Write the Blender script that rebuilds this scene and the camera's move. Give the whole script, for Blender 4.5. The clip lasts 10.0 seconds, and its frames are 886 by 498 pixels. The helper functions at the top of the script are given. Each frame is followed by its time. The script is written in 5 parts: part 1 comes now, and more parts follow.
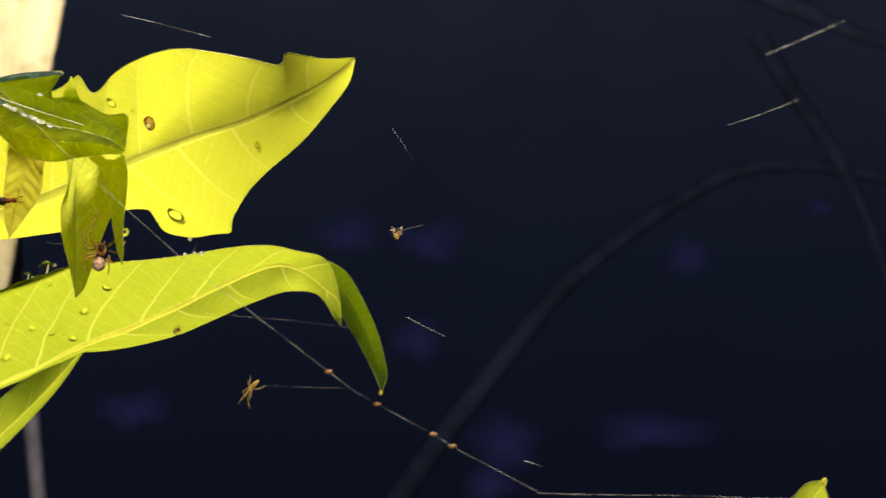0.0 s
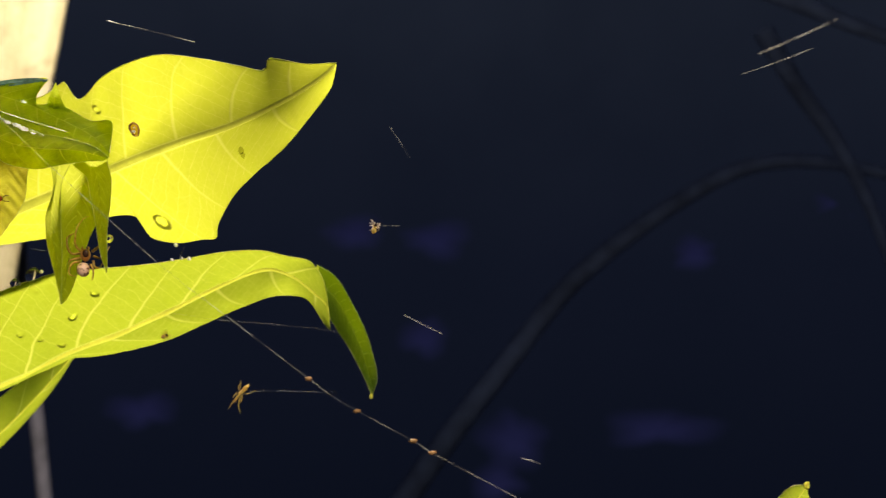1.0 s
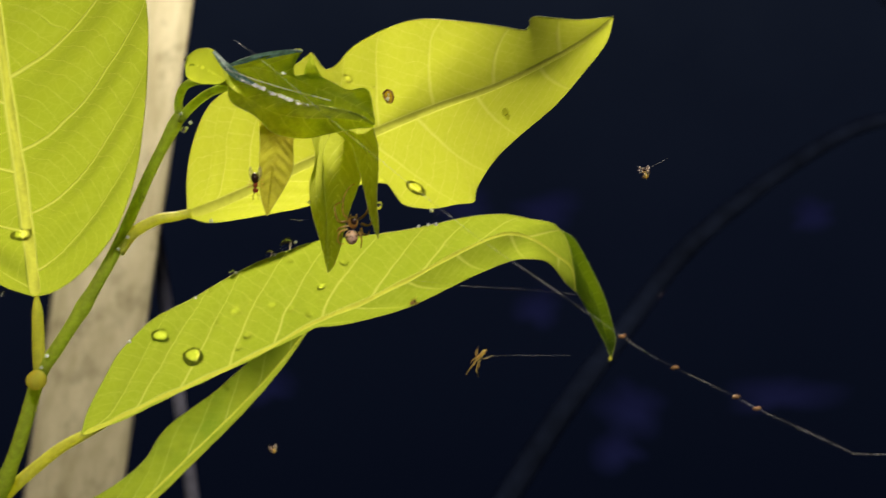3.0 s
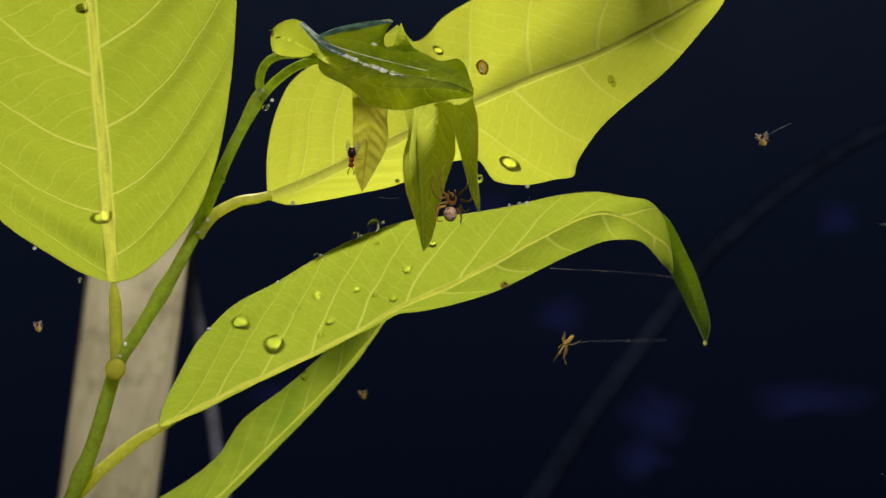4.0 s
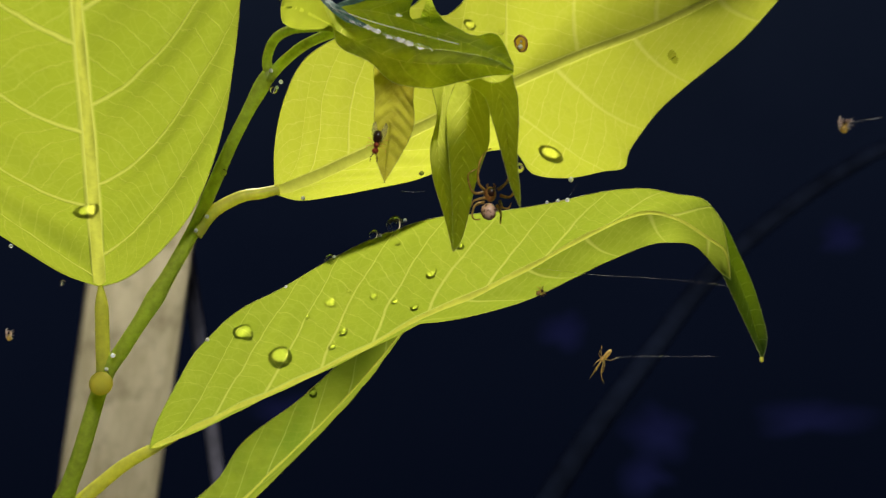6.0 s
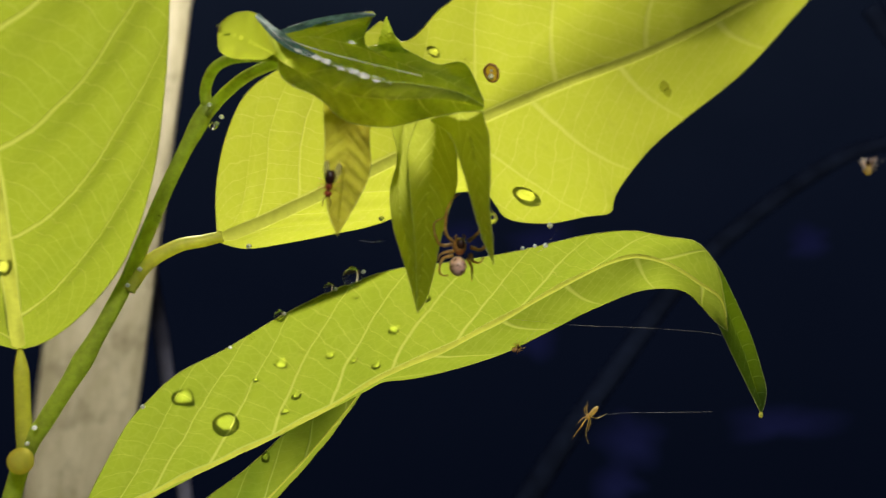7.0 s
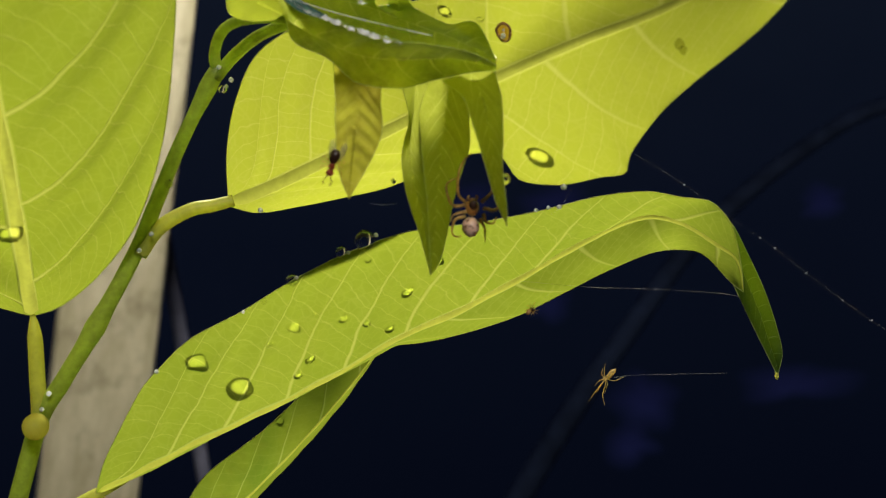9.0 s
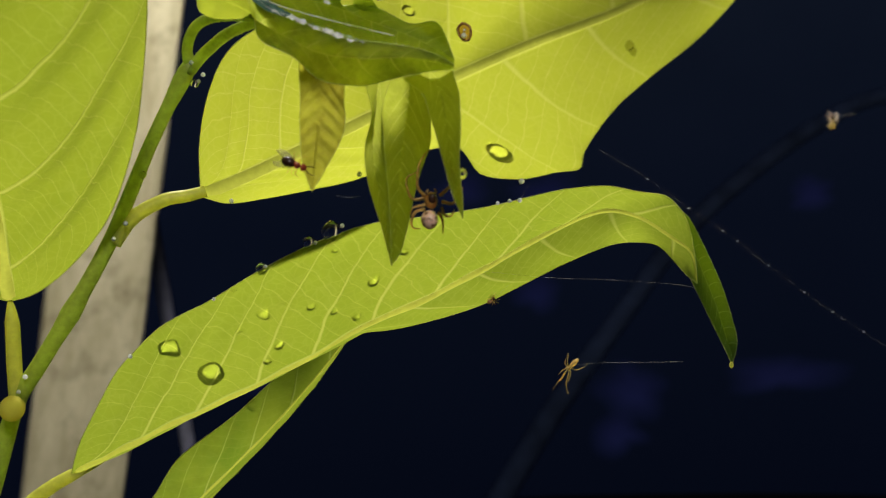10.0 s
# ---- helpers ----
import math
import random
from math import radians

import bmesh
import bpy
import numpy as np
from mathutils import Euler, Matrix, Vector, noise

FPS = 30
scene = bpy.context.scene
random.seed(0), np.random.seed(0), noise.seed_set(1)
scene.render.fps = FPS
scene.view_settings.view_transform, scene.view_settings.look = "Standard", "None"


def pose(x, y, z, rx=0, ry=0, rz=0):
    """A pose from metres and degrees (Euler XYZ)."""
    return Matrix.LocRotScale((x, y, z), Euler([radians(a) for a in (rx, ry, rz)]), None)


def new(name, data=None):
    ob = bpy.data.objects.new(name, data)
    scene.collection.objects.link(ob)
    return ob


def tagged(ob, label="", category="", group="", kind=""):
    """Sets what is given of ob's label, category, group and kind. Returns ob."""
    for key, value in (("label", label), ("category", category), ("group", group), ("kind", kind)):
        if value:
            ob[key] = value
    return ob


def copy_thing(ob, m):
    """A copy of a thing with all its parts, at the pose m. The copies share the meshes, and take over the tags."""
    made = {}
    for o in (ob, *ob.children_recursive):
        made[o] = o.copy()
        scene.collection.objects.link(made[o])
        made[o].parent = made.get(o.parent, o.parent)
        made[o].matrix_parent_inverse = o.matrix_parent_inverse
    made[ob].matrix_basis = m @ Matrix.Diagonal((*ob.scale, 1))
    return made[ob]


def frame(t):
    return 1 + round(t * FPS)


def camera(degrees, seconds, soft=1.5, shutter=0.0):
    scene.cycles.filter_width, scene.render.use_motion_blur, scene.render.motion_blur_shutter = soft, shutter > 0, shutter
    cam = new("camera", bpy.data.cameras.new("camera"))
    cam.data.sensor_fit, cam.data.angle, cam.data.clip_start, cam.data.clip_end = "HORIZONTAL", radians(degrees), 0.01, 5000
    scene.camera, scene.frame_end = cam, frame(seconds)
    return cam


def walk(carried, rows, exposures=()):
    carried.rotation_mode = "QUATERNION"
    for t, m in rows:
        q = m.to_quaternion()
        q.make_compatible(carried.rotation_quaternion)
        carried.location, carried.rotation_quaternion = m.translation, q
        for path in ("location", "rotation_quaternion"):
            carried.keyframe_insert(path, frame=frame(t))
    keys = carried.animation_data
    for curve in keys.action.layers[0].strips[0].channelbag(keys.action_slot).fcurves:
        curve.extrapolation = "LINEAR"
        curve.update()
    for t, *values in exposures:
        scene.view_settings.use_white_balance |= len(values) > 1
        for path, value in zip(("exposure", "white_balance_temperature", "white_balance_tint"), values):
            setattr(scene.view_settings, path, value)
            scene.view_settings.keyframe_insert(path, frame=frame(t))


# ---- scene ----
# The camera: a hand-held phone a hand's length from the leaves. Millimetres from the first eye.
EYE = 2.20
LENS = 42.0
cam = camera(LENS, 10.0, soft=1.2, shutter=0.6)
cam.data.dof.use_dof = True
cam.data.dof.focus_distance = 0.167
cam.data.dof.aperture_fstop = 42.0
PATH = [
    (0.0, 0.00, 0.00, 0.00, -0.00, 0.00, 0.00),
    (0.5, 4.28, 1.14, 0.94, 0.05, -0.05, 0.06),
    (1.0, 3.32, 0.41, 0.82, 0.34, -0.06, 0.41),
    (1.5, -2.25, 1.44, -0.58, 1.80, -0.71, 0.52),
    (2.0, -11.21, 1.34, 1.18, 3.40, -0.81, 1.44),
    (2.2, -13.46, 0.83, 0.89, 4.20, -0.84, 1.60),
    (2.5, -16.83, 0.07, 0.46, 4.70, -0.89, 1.84),
    (2.8, -18.79, 0.54, 0.01, 5.45, -1.04, 2.10),
    (3.0, -20.75, 1.02, -0.45, 5.64, -1.31, 2.35),
    (3.2, -23.03, 2.47, 0.04, 6.15, -1.69, 2.58),
    (4.3, -34.83, 7.98, -5.77, 6.70, -0.68, 3.00),
    (4.5, -32.56, 7.93, -5.16, 6.55, -0.94, 2.79),
    (4.7, -31.69, 9.13, -5.29, 6.10, -1.03, 2.78),
    (4.8, -31.25, 9.73, -5.35, 6.60, -1.16, 2.77),
    (5.0, -30.38, 10.94, -5.49, 7.38, -1.30, 2.76),
    (5.2, -31.79, 11.29, -6.31, 7.05, -0.86, 2.83),
    (6.3, -41.78, 36.74, -6.85, 6.49, -0.01, 2.36),
    (6.5, -42.19, 40.90, -4.97, 5.84, 0.06, 2.64),
    (6.7, -41.73, 43.31, -3.47, 6.51, -0.37, 2.92),
    (6.8, -41.50, 44.51, -2.73, 6.28, -0.01, 3.06),
    (7.0, -41.04, 46.92, -1.23, 5.27, 0.32, 3.34),
    (7.3, -40.24, 49.19, -1.25, 5.05, -0.94, 3.57),
    (7.5, -39.72, 50.69, -1.27, 4.91, -0.52, 3.72),
    (7.8, -37.90, 51.15, 0.06, 4.47, -0.06, 3.64),
    (8.0, -36.69, 51.45, 0.95, 4.68, -0.73, 3.58),
    (8.5, -37.69, 51.06, 1.40, 6.25, -1.00, 4.10),
    (8.7, -39.10, 49.85, 0.32, 6.95, -1.47, 3.98),
    (8.8, -39.81, 49.25, -0.21, 6.98, -1.48, 3.92),
    (9.0, -41.22, 48.05, -1.29, 5.88, -1.48, 3.80),
    (9.2, -40.77, 46.75, -1.44, 6.04, -1.50, 3.73),
    (9.5, -40.09, 44.81, -1.66, 5.36, -1.81, 3.62),
    (10.0, -37.19, 43.01, -1.10, 5.41, -2.05, 3.35),
]
EXPOSURE = [(0.0, 0.75, 7450, 12), (1.2, 0.75, 7450, 12), (1.5, 0.52, 7300, 12), (2.0, 0.47, 7000, 11), (3.0, 0.25, 6800, 10), (4.3, 0.0, 6300, 10), (6.5, 0.12, 6300, 10), (8.0, 0.1, 6300, 10), (8.7, 0.04, 6300, 10), (9.2, -0.04, 6200, 9), (10.0, -0.04, 6200, 9)]
walk(cam, [(t, pose(x / 1000, y / 1000, EYE + z / 1000, 90 + pitch, roll, yaw)) for t, x, y, z, yaw, pitch, roll in PATH], EXPOSURE)

# ---- light: night sky, one garden lamp above the plant, an added front fill ----
world = bpy.data.worlds.new("night")
scene.world = world
world.use_nodes = True
world.node_tree.nodes["Background"].inputs[0].default_value = (0.22, 0.36, 1.0, 1)
world.node_tree.nodes["Background"].inputs[1].default_value = 0.011

bulb = bpy.data.lights.new("garden_lamp", "POINT")
bulb.energy, bulb.color, bulb.shadow_soft_size = 56.0, (1.0, 0.93, 0.80), 0.035
lamp = new("garden_lamp", bulb)
lamp.location = (-0.19, 0.70, EYE + 0.8)

# added fill from the front; no such lamp is known here
fill_light = bpy.data.lights.new("front_fill", "POINT")
fill_light.energy, fill_light.color, fill_light.shadow_soft_size = 32.0, (1.0, 0.95, 0.88), 0.09
front_fill = new("front_fill", fill_light)
front_fill.location = (0.35, -0.95, EYE + 0.75)


# ---- materials ----
def material(name):
    m = bpy.data.materials.new(name)
    m.use_nodes = True
    nt = m.node_tree
    nt.nodes.clear()
    out = nt.nodes.new("ShaderNodeOutputMaterial")
    return m, nt, out


def node(nt, kind, **values):
    n = nt.nodes.new(kind)
    for key, value in values.items():
        n.inputs[key].default_value = value
    return n


def noise_tex(nt, scale, detail=4.0, rough=0.55, vector=None):
    n = node(nt, "ShaderNodeTexNoise", Scale=scale, Detail=detail, Roughness=rough)
    if vector:
        nt.links.new(vector, n.inputs["Vector"])
    return n.outputs["Fac"]


def ramp(nt, fac, stops):
    r = nt.nodes.new("ShaderNodeValToRGB")
    for n, (at, colour) in enumerate(stops):
        e = r.color_ramp.elements[n] if n < 2 else r.color_ramp.elements.new(at)
        e.position, e.color = at, (*colour, 1)
    nt.links.new(fac, r.inputs[0])
    return r.outputs[0]


def mix(nt, fac, a, b, kind="MIX"):
    m = nt.nodes.new("ShaderNodeMix")
    m.data_type, m.blend_type = "RGBA", kind
    for value, socket in ((fac, m.inputs[0]), (a, m.inputs[6]), (b, m.inputs[7])):
        if isinstance(value, (int, float)):
            socket.default_value = value
        elif isinstance(value, tuple):
            socket.default_value = (*value, 1)
        else:
            nt.links.new(value, socket)
    return m.outputs[2]


def maths(nt, op, a, b=0.0, c=0.0):
    m = nt.nodes.new("ShaderNodeMath")
    m.operation = op
    for n, value in enumerate((a, b, c)):
        if isinstance(value, (int, float)):
            m.inputs[n].default_value = value
        else:
            nt.links.new(value, m.inputs[n])
    return m.outputs[0]


def leaf_material(name, top, through_colour, share=0.62, rough=0.38, net=0.5, stain=0.35, veins=10, lead=(0.14, 0.10), vein=1.0, rib=0.035, spec=0.35, blotch=45, dark=(0.72, 0.82, 0.6), bright=(1.28, 1.18, 3.4), relief=0.00003, freckle=0.25, power=1.0, line=0.05, rungs=(40.0, 5.0), rung_line=0.05):
    """A thin living leaf: reflects green, lets yellow-green light through, with pale side veins and a fine net between them."""
    m, nt, out = material(name)
    co = nt.nodes.new("ShaderNodeTexCoord").outputs["Object"]
    uvs = nt.nodes.new("ShaderNodeSeparateXYZ")
    nt.links.new(nt.nodes.new("ShaderNodeTexCoord").outputs["UV"], uvs.inputs[0])
    u, v = uvs.outputs[0], uvs.outputs[1]
    q = maths(nt, "MULTIPLY", maths(nt, "ABSOLUTE", maths(nt, "SUBTRACT", v, 0.5)), 2.0)
    bend = maths(nt, "MULTIPLY_ADD", maths(nt, "MULTIPLY", q, q), lead[1], maths(nt, "MULTIPLY", q, lead[0]))
    wob = maths(nt, "MULTIPLY", maths(nt, "SUBTRACT", noise_tex(nt, 110, 2, 0.5, co), 0.5), 0.022)
    root = maths(nt, "DIVIDE", maths(nt, "SUBTRACT", maths(nt, "ADD", u, wob), bend), maths(nt, "SUBTRACT", 1.0, bend))
    root = maths(nt, "POWER", maths(nt, "MAXIMUM", root, 0.0), power)
    phase = maths(nt, "MULTIPLY_ADD", root, (veins + 0.6) / 0.93, maths(nt, "MULTIPLY", maths(nt, "GREATER_THAN", v, 0.5), 0.32))
    off = maths(nt, "ABSOLUTE", maths(nt, "SUBTRACT", maths(nt, "FRACT", phase), 0.5))
    width = maths(nt, "MULTIPLY_ADD", q, -0.55 * line, line)
    side = nt.nodes.new("ShaderNodeMapRange")
    side.interpolation_type = "SMOOTHSTEP"
    nt.links.new(off, side.inputs[0])
    nt.links.new(width, side.inputs[2])
    side.inputs[1].default_value, side.inputs[3].default_value, side.inputs[4].default_value = 0.006, 1.0, 0.0
    keel = nt.nodes.new("ShaderNodeMapRange")
    keel.interpolation_type = "SMOOTHSTEP"
    nt.links.new(q, keel.inputs[0])
    nt.links.new(maths(nt, "MULTIPLY_ADD", u, -0.6 * rib, rib), keel.inputs[2])
    keel.inputs[1].default_value, keel.inputs[3].default_value, keel.inputs[4].default_value = 0.004, 1.0, 0.0
    big = maths(nt, "MULTIPLY", side.outputs[0], maths(nt, "MULTIPLY_ADD", q, -0.45, 0.95))
    if rib:
        big = maths(nt, "MAXIMUM", big, keel.outputs[0])
    big = maths(nt, "MULTIPLY", big, vein)
    warp = node(nt, "ShaderNodeTexNoise", Scale=180)
    nt.links.new(co, warp.inputs["Vector"])
    moved = nt.nodes.new("ShaderNodeVectorMath")
    moved.operation = "MULTIPLY_ADD"
    moved.inputs[1].default_value = (0.0022, 0.0022, 0.0022)
    nt.links.new(warp.outputs["Color"], moved.inputs[0])
    nt.links.new(co, moved.inputs[2])
    cells = []
    for scale in (230, 640):
        w = node(nt, "ShaderNodeTexVoronoi", Scale=scale)
        w.feature = "DISTANCE_TO_EDGE"
        nt.links.new(moved.outputs[0], w.inputs["Vector"])
        cells.append(w.outputs["Distance"])
    rung_of = nt.nodes.new("ShaderNodeTexWhiteNoise")
    rung_of.noise_dimensions = "1D"
    nt.links.new(maths(nt, "FLOOR", maths(nt, "ADD", phase, 0.5)), rung_of.inputs["W"])
    uneven = maths(nt, "MULTIPLY", noise_tex(nt, 120, 3, 0.55, co), 1.6)
    slant = maths(nt, "MULTIPLY_ADD", u, rungs[0], maths(nt, "MULTIPLY", q, rungs[1]))
    climb = maths(nt, "ADD", maths(nt, "ADD", slant, maths(nt, "MULTIPLY", rung_of.outputs["Value"], 5.0)), uneven)
    rung = maths(nt, "ABSOLUTE", maths(nt, "SUBTRACT", maths(nt, "FRACT", climb), 0.5))
    rung = ramp(nt, rung, [(0.0, (1, 1, 1)), (rung_line, (0, 0, 0))])
    wide = ramp(nt, cells[0], [(0.0, (1, 1, 1)), (0.03, (0, 0, 0))])
    fine = ramp(nt, cells[1], [(0.0, (1, 1, 1)), (0.10, (0, 0, 0))])
    lines = maths(nt, "ADD", maths(nt, "MULTIPLY", rung, 0.6), maths(nt, "MULTIPLY_ADD", wide, 0.15, maths(nt, "MULTIPLY", fine, 0.18)))
    broad = noise_tex(nt, blotch, 5, 0.6, co)
    spots = noise_tex(nt, 420, 3, 0.6, co)
    patch = ramp(nt, broad, [(0.32, (0, 0, 0)), (0.68, (1, 1, 1))])
    pale = tuple(min(0.97, c * k) for c, k in zip(through_colour, bright))
    body = mix(nt, maths(nt, "MULTIPLY", patch, stain), through_colour, tuple(c * k for c, k in zip(through_colour, dark)))
    body = mix(nt, maths(nt, "MULTIPLY", lines, net), body, pale)
    body = mix(nt, maths(nt, "MULTIPLY", ramp(nt, spots, [(0.62 - 0.15 * freckle, (0, 0, 0)), (0.8, (1, 1, 1))]), freckle), body, tuple((0.75 - 0.4 * freckle) * c for c in through_colour))
    body = mix(nt, maths(nt, "MULTIPLY", big, 0.85), body, pale)
    skin = mix(nt, maths(nt, "MULTIPLY", lines, 0.4 * net), top, tuple(min(1, c * 1.5 + 0.03) for c in top))
    skin = mix(nt, maths(nt, "MULTIPLY", patch, 0.4), skin, tuple(0.65 * c for c in top))
    skin = mix(nt, maths(nt, "MULTIPLY", big, 0.7), skin, tuple(min(1, c * 2.0 + 0.06) for c in top))
    bump = node(nt, "ShaderNodeBump", Strength=0.6, Distance=relief)
    nt.links.new(maths(nt, "MULTIPLY_ADD", spots, 0.4, maths(nt, "MULTIPLY_ADD", big, 2.6, maths(nt, "MULTIPLY", lines, 0.3))), bump.inputs["Height"])
    face = node(nt, "ShaderNodeBsdfPrincipled", Roughness=rough)
    face.inputs["Specular IOR Level"].default_value = spec
    nt.links.new(skin, face.inputs["Base Color"])
    nt.links.new(bump.outputs[0], face.inputs["Normal"])
    glow = nt.nodes.new("ShaderNodeBsdfTranslucent")
    nt.links.new(body, glow.inputs["Color"])
    nt.links.new(bump.outputs[0], glow.inputs["Normal"])
    both = node(nt, "ShaderNodeMixShader", Fac=share)
    nt.links.new(face.outputs[0], both.inputs[1])
    nt.links.new(glow.outputs[0], both.inputs[2])
    nt.links.new(both.outputs[0], out.inputs[0])
    return m


def plain(name, colour, rough=0.5, scale=400, vary=0.35, share=0.0, metal=0.0, bump_height=0.0, spec=0.5):
    """A body or bark: one colour with mottling at two scales, and some light let through."""
    m, nt, out = material(name)
    co = nt.nodes.new("ShaderNodeTexCoord").outputs["Object"]
    both = maths(nt, "MULTIPLY_ADD", noise_tex(nt, scale, 5, 0.6, co), 0.6, maths(nt, "MULTIPLY", noise_tex(nt, scale / 6, 3, 0.5, co), 0.4))
    shade = mix(nt, ramp(nt, both, [(0.35, (0, 0, 0)), (0.65, (1, 1, 1))]), tuple(c * (1 - vary) for c in colour), tuple(min(1, c * (1 + vary)) for c in colour))
    face = node(nt, "ShaderNodeBsdfPrincipled", Roughness=rough, Metallic=metal)
    face.inputs["Specular IOR Level"].default_value = spec
    nt.links.new(shade, face.inputs["Base Color"])
    if bump_height:
        b = node(nt, "ShaderNodeBump", Strength=0.6, Distance=bump_height)
        nt.links.new(both, b.inputs["Height"])
        nt.links.new(b.outputs[0], face.inputs["Normal"])
    last = face.outputs[0]
    if share:
        glow = nt.nodes.new("ShaderNodeBsdfTranslucent")
        nt.links.new(shade, glow.inputs["Color"])
        mixed = node(nt, "ShaderNodeMixShader", Fac=share)
        nt.links.new(last, mixed.inputs[1])
        nt.links.new(glow.outputs[0], mixed.inputs[2])
        last = mixed.outputs[0]
    nt.links.new(last, out.inputs[0])
    return m


def water_material(name, rough, colour=(1, 1, 1)):
    m, nt, out = material(name)
    g = node(nt, "ShaderNodeBsdfGlass", Roughness=rough, IOR=1.33, Color=(*colour, 1))
    nt.links.new(g.outputs[0], out.inputs[0])
    return m


def thin_water_material(name, clear):
    """The added ring that casts a drop's dark rim: part of the light goes straight through."""
    m, nt, out = material(name)
    g = node(nt, "ShaderNodeBsdfGlass", Roughness=0.0, IOR=1.33)
    w = nt.nodes.new("ShaderNodeBsdfTransparent")
    both = node(nt, "ShaderNodeMixShader", Fac=clear)
    nt.links.new(g.outputs[0], both.inputs[1])
    nt.links.new(w.outputs[0], both.inputs[2])
    nt.links.new(both.outputs[0], out.inputs[0])
    return m


def shade_film_material(name, colour, cover):
    """A very thin film that dims the light like shade; most passes straight through."""
    m, nt, out = material(name)
    co = nt.nodes.new("ShaderNodeTexCoord").outputs["Object"]
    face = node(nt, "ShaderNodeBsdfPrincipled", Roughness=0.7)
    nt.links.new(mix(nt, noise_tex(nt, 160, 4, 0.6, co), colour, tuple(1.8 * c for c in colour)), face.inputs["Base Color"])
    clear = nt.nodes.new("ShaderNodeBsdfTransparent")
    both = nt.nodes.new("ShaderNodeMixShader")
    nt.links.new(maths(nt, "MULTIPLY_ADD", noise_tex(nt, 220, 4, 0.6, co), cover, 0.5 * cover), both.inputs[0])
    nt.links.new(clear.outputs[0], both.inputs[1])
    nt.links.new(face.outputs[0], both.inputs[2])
    nt.links.new(both.outputs[0], out.inputs[0])
    return m


def glint_bead_material(name, colour, fac):
    """Very small beads: white put into the water stands in for the lamp's sparkle."""
    m, nt, out = material(name)
    g = node(nt, "ShaderNodeBsdfGlass", Roughness=0.1, IOR=1.33)
    w = nt.nodes.new("ShaderNodeBsdfTranslucent")
    w.inputs["Color"].default_value = (*colour, 1)
    d = node(nt, "ShaderNodeBsdfDiffuse", Color=(*colour, 1))
    white = node(nt, "ShaderNodeMixShader", Fac=0.45)
    nt.links.new(w.outputs[0], white.inputs[1])
    nt.links.new(d.outputs[0], white.inputs[2])
    both = node(nt, "ShaderNodeMixShader", Fac=fac)
    nt.links.new(g.outputs[0], both.inputs[1])
    nt.links.new(white.outputs[0], both.inputs[2])
    nt.links.new(both.outputs[0], out.inputs[0])
    return m


def silk_material():
    m, nt, out = material("silk")
    face = node(nt, "ShaderNodeBsdfPrincipled", Roughness=0.3)
    face.inputs["Base Color"].default_value = (0.75, 0.78, 0.85, 1)
    co = nt.nodes.new("ShaderNodeTexCoord").outputs["Object"]
    clear = nt.nodes.new("ShaderNodeBsdfTransparent")
    mixed = nt.nodes.new("ShaderNodeMixShader")
    fac = ramp(nt, noise_tex(nt, 300, 2, 0.5, co), [(0.35, (0.05, 0.05, 0.05)), (0.7, (0.75, 0.75, 0.75))])
    nt.links.new(fac, mixed.inputs[0])
    nt.links.new(clear.outputs[0], mixed.inputs[1])
    glow = nt.nodes.new("ShaderNodeBsdfTranslucent")
    glow.inputs["Color"].default_value = (0.85, 0.80, 0.66, 1)
    fibre = node(nt, "ShaderNodeMixShader", Fac=0.4)
    nt.links.new(face.outputs[0], fibre.inputs[1])
    nt.links.new(glow.outputs[0], fibre.inputs[2])
    nt.links.new(fibre.outputs[0], mixed.inputs[2])
    nt.links.new(mixed.outputs[0], out.inputs[0])
    return m


def post_material():
    """Pale weathered concrete, with grime in blotches and runs."""
    m, nt, out = material("post_concrete")
    tc = nt.nodes.new("ShaderNodeTexCoord").outputs["Object"]
    stretch = nt.nodes.new("ShaderNodeMapping")
    stretch.inputs["Scale"].default_value = (1, 1, 0.28)
    nt.links.new(tc, stretch.inputs["Vector"])
    runs = noise_tex(nt, 40, 6, 0.65, stretch.outputs[0])
    blots = noise_tex(nt, 26, 4, 0.6, tc)
    grain = noise_tex(nt, 350, 3, 0.6, tc)
    c = mix(nt, ramp(nt, runs, [(0.38, (0, 0, 0)), (0.66, (1, 1, 1))]), (0.43, 0.38, 0.225), (0.64, 0.58, 0.385))
    c = mix(nt, maths(nt, "MULTIPLY", ramp(nt, blots, [(0.55, (0, 0, 0)), (0.72, (1, 1, 1))]), 0.6), c, (0.17, 0.145, 0.075))
    c = mix(nt, 0.18, c, grain, "MULTIPLY")
    face = node(nt, "ShaderNodeBsdfPrincipled", Roughness=0.85)
    nt.links.new(c, face.inputs["Base Color"])
    b = node(nt, "ShaderNodeBump", Strength=0.5, Distance=0.002)
    nt.links.new(grain, b.inputs["Height"])
    nt.links.new(b.outputs[0], face.inputs["Normal"])
    nt.links.new(face.outputs[0], out.inputs[0])
    return m


